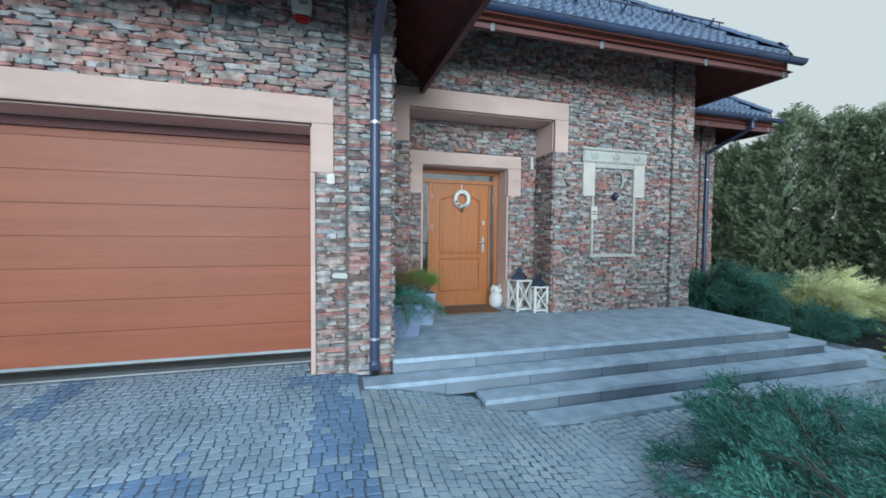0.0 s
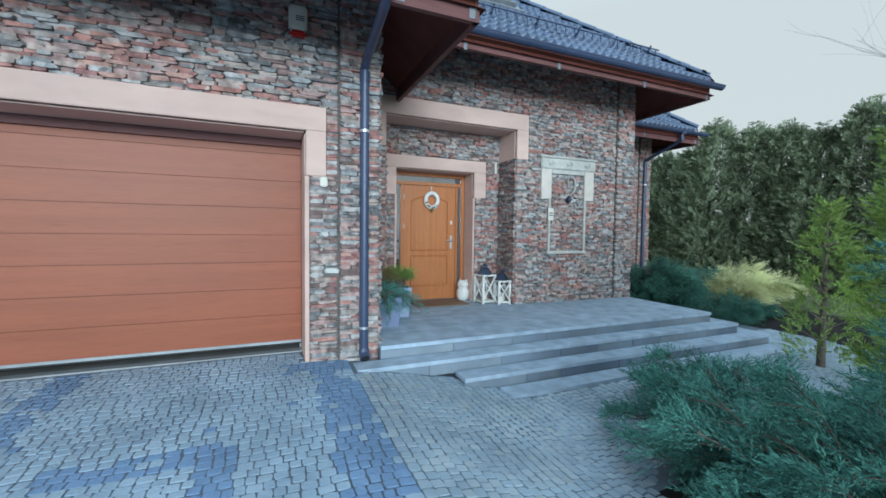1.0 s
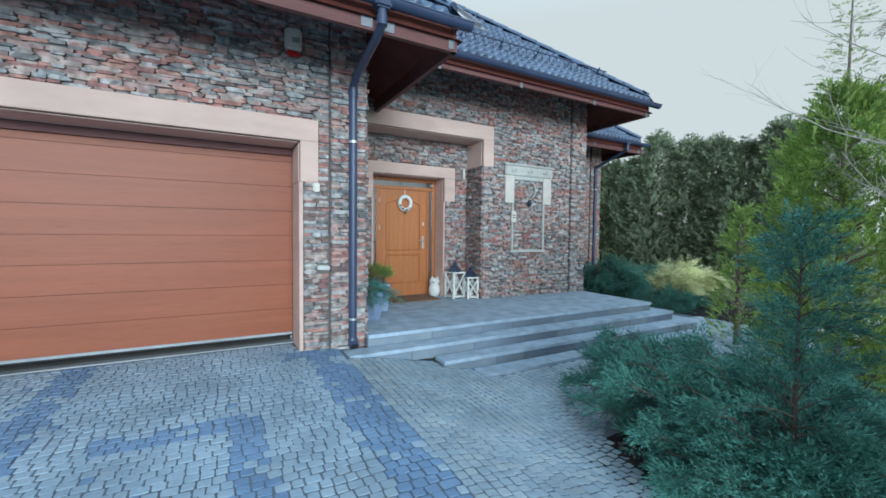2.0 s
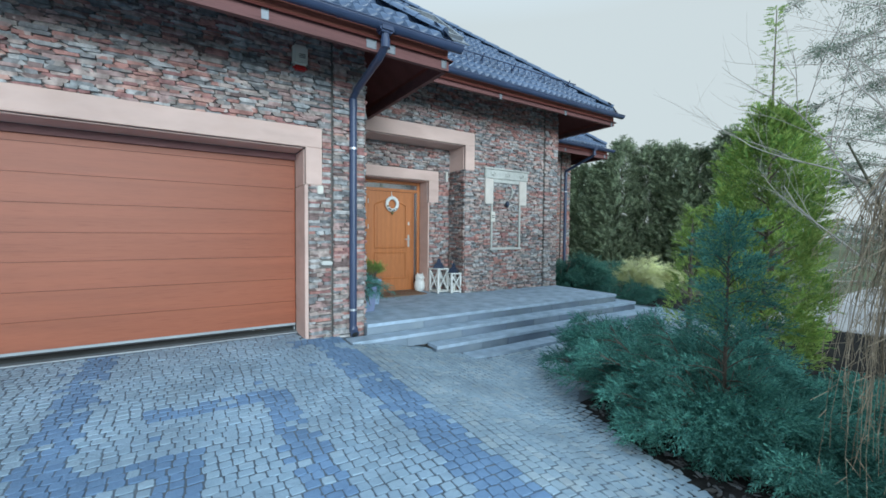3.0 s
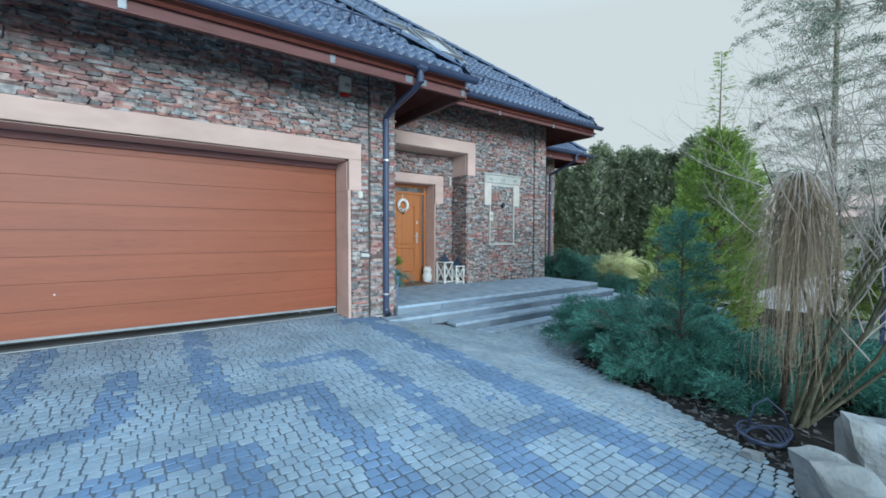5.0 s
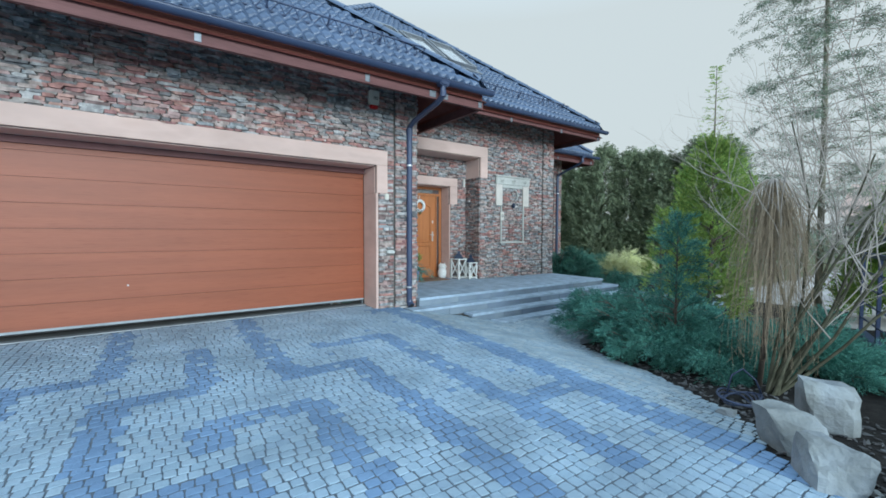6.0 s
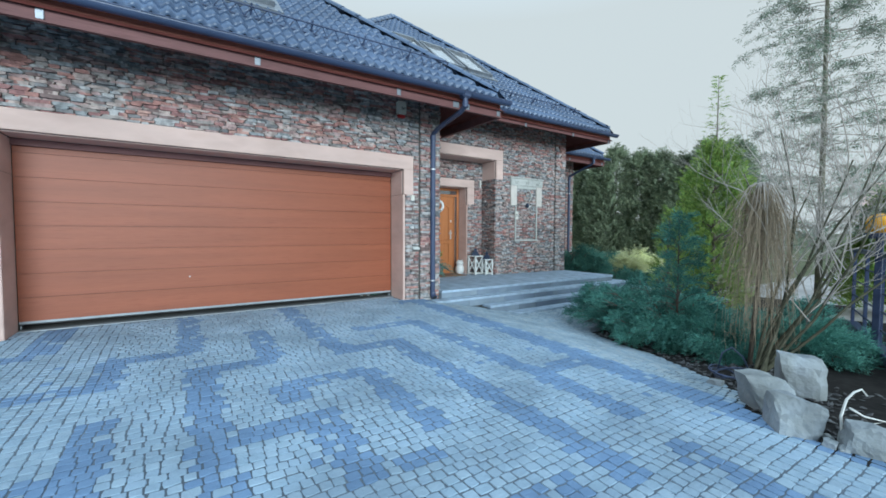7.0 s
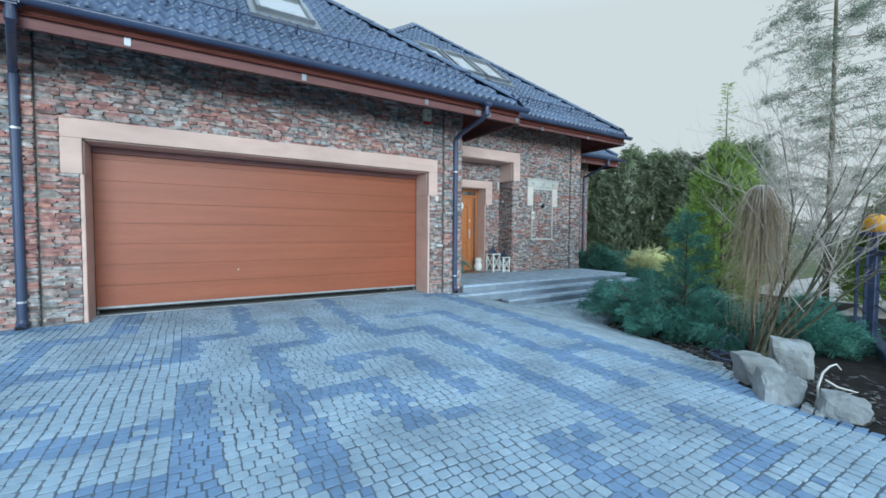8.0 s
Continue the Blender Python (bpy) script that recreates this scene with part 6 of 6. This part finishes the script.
# garage corner, side towards the porch
facing(wall_inner, (0.0, -0.04, 0), EY, EX, Y_P - 0.03 + 0.04, 0.1, 3.6, [], 4)
# porch wall
facing(wall_porch, (0.03, Y_P, 0), EX, SO, X_R - PW - 0.03, PLAT, 4.5,
       [(0.25, 2.93, REC_TOP, 3.38), (0.25, REC_X0 - 0.03, 2.64, REC_TOP), (REC_X1 - 0.03, 2.93, 2.64, REC_TOP), (REC_X0 - 0.03, REC_X1 - 0.03, 0, REC_TOP)],
       5, single=lambda u, v: u > 2.6 and 0.2 < v < 1.9)
facing(wall_porch, (X_R - PW + 0.012, Y_P - 0.028, 0), EX, SO, PW - 0.012, PLAT, 4.5, [], 6)
facing(wall_porch, (REC_X1, Y_P - 0.03, 0), EY, MX_, REC_Y - Y_P, PLAT, 2.64, [], 7)
facing(wall_porch, (REC_X0, Y_P, 0), EY, EX, REC_Y - Y_P, PLAT, 2.64, [], 8)
facing(wall_entrance, (REC_X0, REC_Y, 0), EX, SO, REC_X1 - REC_X0, PLAT, REC_TOP - 0.02,
       [(0.59 - REC_X0, 2.45 - REC_X0, 2.0, 2.64), (ENT_X0 - 0.02 - REC_X0, ENT_X1 + 0.02 - REC_X0, 0, 2.44)], 9)
facing(wall_east, (X_R, Y_P - 0.04, 0), EY, EX, WING_Y - Y_P, -0.3, 4.0, [], 10)
facing(wall_wing, (X_R + 0.04, WING_Y, 0), EX, SO, WING_X - PW - 0.02 - X_R - 0.04, -0.3, 4.2, [], 11)
facing(wall_wing, (WING_X - PW + 0.012, WING_Y - 0.028, 0), EX, SO, PW - 0.012, -0.3, 4.2, [], 12)


# ---- setts of the drive ----
def strip_v(x, y0, y1, w=0.24):
    return (x - w / 2, x + w / 2, min(y0, y1), max(y0, y1))


def strip_h(y, x0, x1, w=0.24):
    return (min(x0, x1), max(x0, x1), y - w / 2, y + w / 2)


BANDS = [
    strip_v(-0.54, -0.55, -9.0, 0.34), strip_h(-0.22, -0.95, -0.2, 0.3), strip_h(-0.22, -9.0, -5.85, 0.3), strip_v(-0.62, -0.3, -1.4, 0.2),
    strip_v(-1.37, -1.45, -4.85), strip_h(-1.50, -2.15, -1.37), strip_v(-2.12, -1.40, -1.66), strip_h(-3.78, -1.37, -0.7, 0.2),
    strip_v(-2.06, -2.16, -5.25), strip_h(-2.25, -2.80, -2.06),
    strip_v(-2.72, 0.6, -2.16), strip_v(-2.70, -2.90, -4.20), strip_h(-2.98, -3.42, -2.70), strip_v(-3.40, -2.90, -3.28),
    strip_v(-3.36, -0.95, -2.20), strip_h(-2.20, -4.05, -3.36), strip_v(-4.00, -2.10, -5.2),
    strip_v(-3.32, -3.56, -4.55), strip_h(-3.64, -3.85, -3.32), strip_h(-4.45, -3.12, -2.86, 0.2),
    strip_v(-4.05, 0.6, -1.55), strip_h(-1.50, -4.75, -4.05), strip_v(-4.67, -1.50, -2.12), strip_h(-2.18, -6.4, -4.60),
    strip_v(-4.62, -2.95, -6.2), strip_h(-3.67, -6.2, -4.6), strip_h(-4.36, -5.6, -4.6), strip_h(-2.95, -6.0, -5.4),
    strip_v(-5.3, -4.4, -5.6), strip_v(-5.35, 0.6, -0.9), strip_h(-0.95, -6.2, -5.35), strip_v(-6.0, -1.0, -3.7),
    strip_h(-5.08, -2.80, -2.42), strip_v(-2.72, -5.0, -6.3), strip_v(-1.56, -5.15, -5.9), strip_h(-5.75, -2.1, -1.5, 0.22), strip_v(-2.06, -5.7, -6.8), strip_h(-6.3, -3.4, -2.72), strip_v(-3.34, -5.3, -6.3),
]


def is_dark(x, y):
    return any(a <= x <= b and c <= y <= d for a, b, c, d in BANDS)


def paved(x, y):
    if x > bed_edge(y) - 0.03 or x > 7.1 or x < -9.5 or y < -9.0:
        return False
    if y > 0.36:
        return False
    if y > -0.06 and not (DOOR_X0 + 0.02 < x < DOOR_X1 - 0.02):
        return False
    for k, (zt, yf, xa, xb) in enumerate(LEV):
        lo = (0.0, -0.31, 0.98, 1.36)[k]
        if lo < x < xb + 0.02 and y > yf - 0.03:
            return False
    if x < X_L and y > -0.1:
        return False
    return True


def sett_shape(r):
    j = lambda a: r.uniform(-a, a)
    c = [(0.01 + abs(j(0.06)), 0.01 + abs(j(0.07))), (0.99 - abs(j(0.06)), 0.01 + abs(j(0.07))), (0.99 - abs(j(0.06)), 0.99 - abs(j(0.07))), (0.01 + abs(j(0.06)), 0.99 - abs(j(0.07)))]
    mid = [((c[i][0] + c[(i + 1) % 4][0]) / 2 + j(0.03), (c[i][1] + c[(i + 1) % 4][1]) / 2 + j(0.03)) for i in range(4)]
    out = [q for i in range(4) for q in (c[i], mid[i])]
    cut = [(0.5 + (x - 0.5) * (1.0 if i % 2 else 0.92), 0.5 + (y - 0.5) * (1.0 if i % 2 else 0.92)) for i, (x, y) in enumerate(out)]
    ins = [(0.5 + (x - 0.5) * 0.91, 0.5 + (y - 0.5) * 0.91) for x, y in cut]
    vs = [(x, y, -0.045) for x, y in cut] + [(x, y, -0.003) for x, y in cut] + [(x, y, j(0.0012)) for x, y in ins]
    fs = [(i, (i + 1) % 8, (i + 1) % 8 + 8, i + 8) for i in range(8)] + [(i + 8, (i + 1) % 8 + 8, (i + 1) % 8 + 16, i + 16) for i in range(8)] + [tuple(range(16, 24))]
    return vs, fs


cr = random.Random(5)
SETTS = [sett_shape(cr) for _ in range(14)]
SETT_ME = {}
for key, mat in (("light", m_cob_one), ("dark", m_dark_one)):
    SETT_ME[key] = []
    for vs, fs in SETTS:
        me = Geo().add(vs, fs).mesh("sett")
        me.materials.append(mat)
        SETT_ME[key].append(me)

drive = tagged(part("paving_base", Geo().box((-9.4, -8.9, -0.9), (-9.38, -8.88, -0.88)), m_sand), "drive of small granite setts with darker basalt bands", "drive", kind="structure")
groups = {"light": Geo(), "dark": Geo(), "warm": Geo()}
PITCH = 0.076
count = 0


def lay_sett(cx, cy, w, ln, gx_, gy_, k):
    """One sett centred at (cx, cy), w by ln; (gx_, gy_) is its place in the unbent pattern, k how far it wanders."""
    global count
    kind_ = "dark" if is_dark(gx_, gy_) else ("warm" if cx > -0.30 else "light")
    if kind_ != "warm" and cr.random() < (0.07 if kind_ == "dark" else 0.006):
        kind_ = "dark" if kind_ == "light" else "light"
    q = cr.randrange(14)
    e = 0.03
    sx = (land(cx + e, cy) - land(cx - e, cy)) / (2 * e) + cr.gauss(0, 0.013)
    sy = (land(cx, cy + e) - land(cx, cy - e)) / (2 * e) + cr.gauss(0, 0.013)
    z = land(cx, cy) + cr.uniform(-0.0015, 0.0015)
    tw_ = cr.gauss(0, 0.045) + 0.5 * k * noise.noise(Vector((gx_ * 0.7, gy_ * 0.7, 30)))
    ca, sa = math.cos(tw_), math.sin(tw_)
    m = Matrix(((w * ca, -ln * sa, 0, cx - w * ca / 2 + ln * sa / 2), (w * sa, ln * ca, 0, cy - w * sa / 2 - ln * ca / 2), (sx * w, sy * ln, 1, z - sx * w / 2 - sy * ln / 2), (0, 0, 0, 1)))
    if -3.3 < cx < -1.35 and -5.2 < cy < -3.85 and kind_ != "warm" and count < 300:
        ob = new("sett", SETT_ME[kind_][q])
        ob.parent = drive
        ob.matrix_local = m
        count += 1
    else:
        groups[kind_].add([m @ Vector(p) for p in SETTS[q][0]], SETTS[q][1])


COURSED = (-9.3 + PITCH * round((9.3 - 4.74) / PITCH), -9.3 + PITCH * round((9.3 - 0.36) / PITCH))          # between these the courses run along the house, elsewhere away from it
x = -9.3
while x < 7.1:
    if COURSED[0] < x + PITCH / 2 < COURSED[1]:
        x += PITCH
        continue
    y = 0.42 - cr.random() * 0.05
    while y > -8.8:
        ln = cr.uniform(0.060, 0.092)
        # the joints wander, more so on the footpath
        k = smooth01(-0.4, 0.4, x)
        wx = cr.uniform(-0.004, 0.004) + 0.018 * noise.noise(Vector((x * 1.3, y * 1.9, 3))) + (0.06 * k) * noise.noise(Vector((x * 0.9, y * 1.1, 8)))
        cx, cy = x + wx + PITCH / 2, y - ln / 2 + 0.05 * k * noise.noise(Vector((x * 1.4, y * 1.4, 15)))
        if paved(cx, cy) and (x > -8 or y > -8):
            lay_sett(cx, cy, PITCH * cr.uniform(0.98, 1.06), ln, x + PITCH / 2, y - ln / 2, k)
        y -= ln
    x += PITCH
y = 0.42
while y > -8.8:
    x = COURSED[0]
    while x < COURSED[1]:
        w = cr.uniform(0.040, 0.098) if x == COURSED[0] else cr.uniform(0.060, 0.098)
        if COURSED[1] - x - w < 0.05:
            w = COURSED[1] - x
        wy = cr.uniform(-0.004, 0.004) + 0.018 * noise.noise(Vector((x * 1.9, y * 1.3, 5)))
        cx, cy = x + w / 2 + 0.018 * noise.noise(Vector((x * 1.3, y * 1.9, 3))), y - PITCH / 2 + wy
        if paved(cx, cy):
            lay_sett(cx, cy, w, PITCH * cr.uniform(0.98, 1.06), x + w / 2, y - PITCH / 2, 0.0)
        x += w
    y -= PITCH
for key, mat, lab in (("light", m_cob_many, "grey granite setts"), ("dark", m_dark_many, "dark basalt setts in bands"), ("warm", m_warm_many, "pale warm granite setts of the footpath")):
    part("setts", groups[key], mat, drive, lab, kind="stuff")
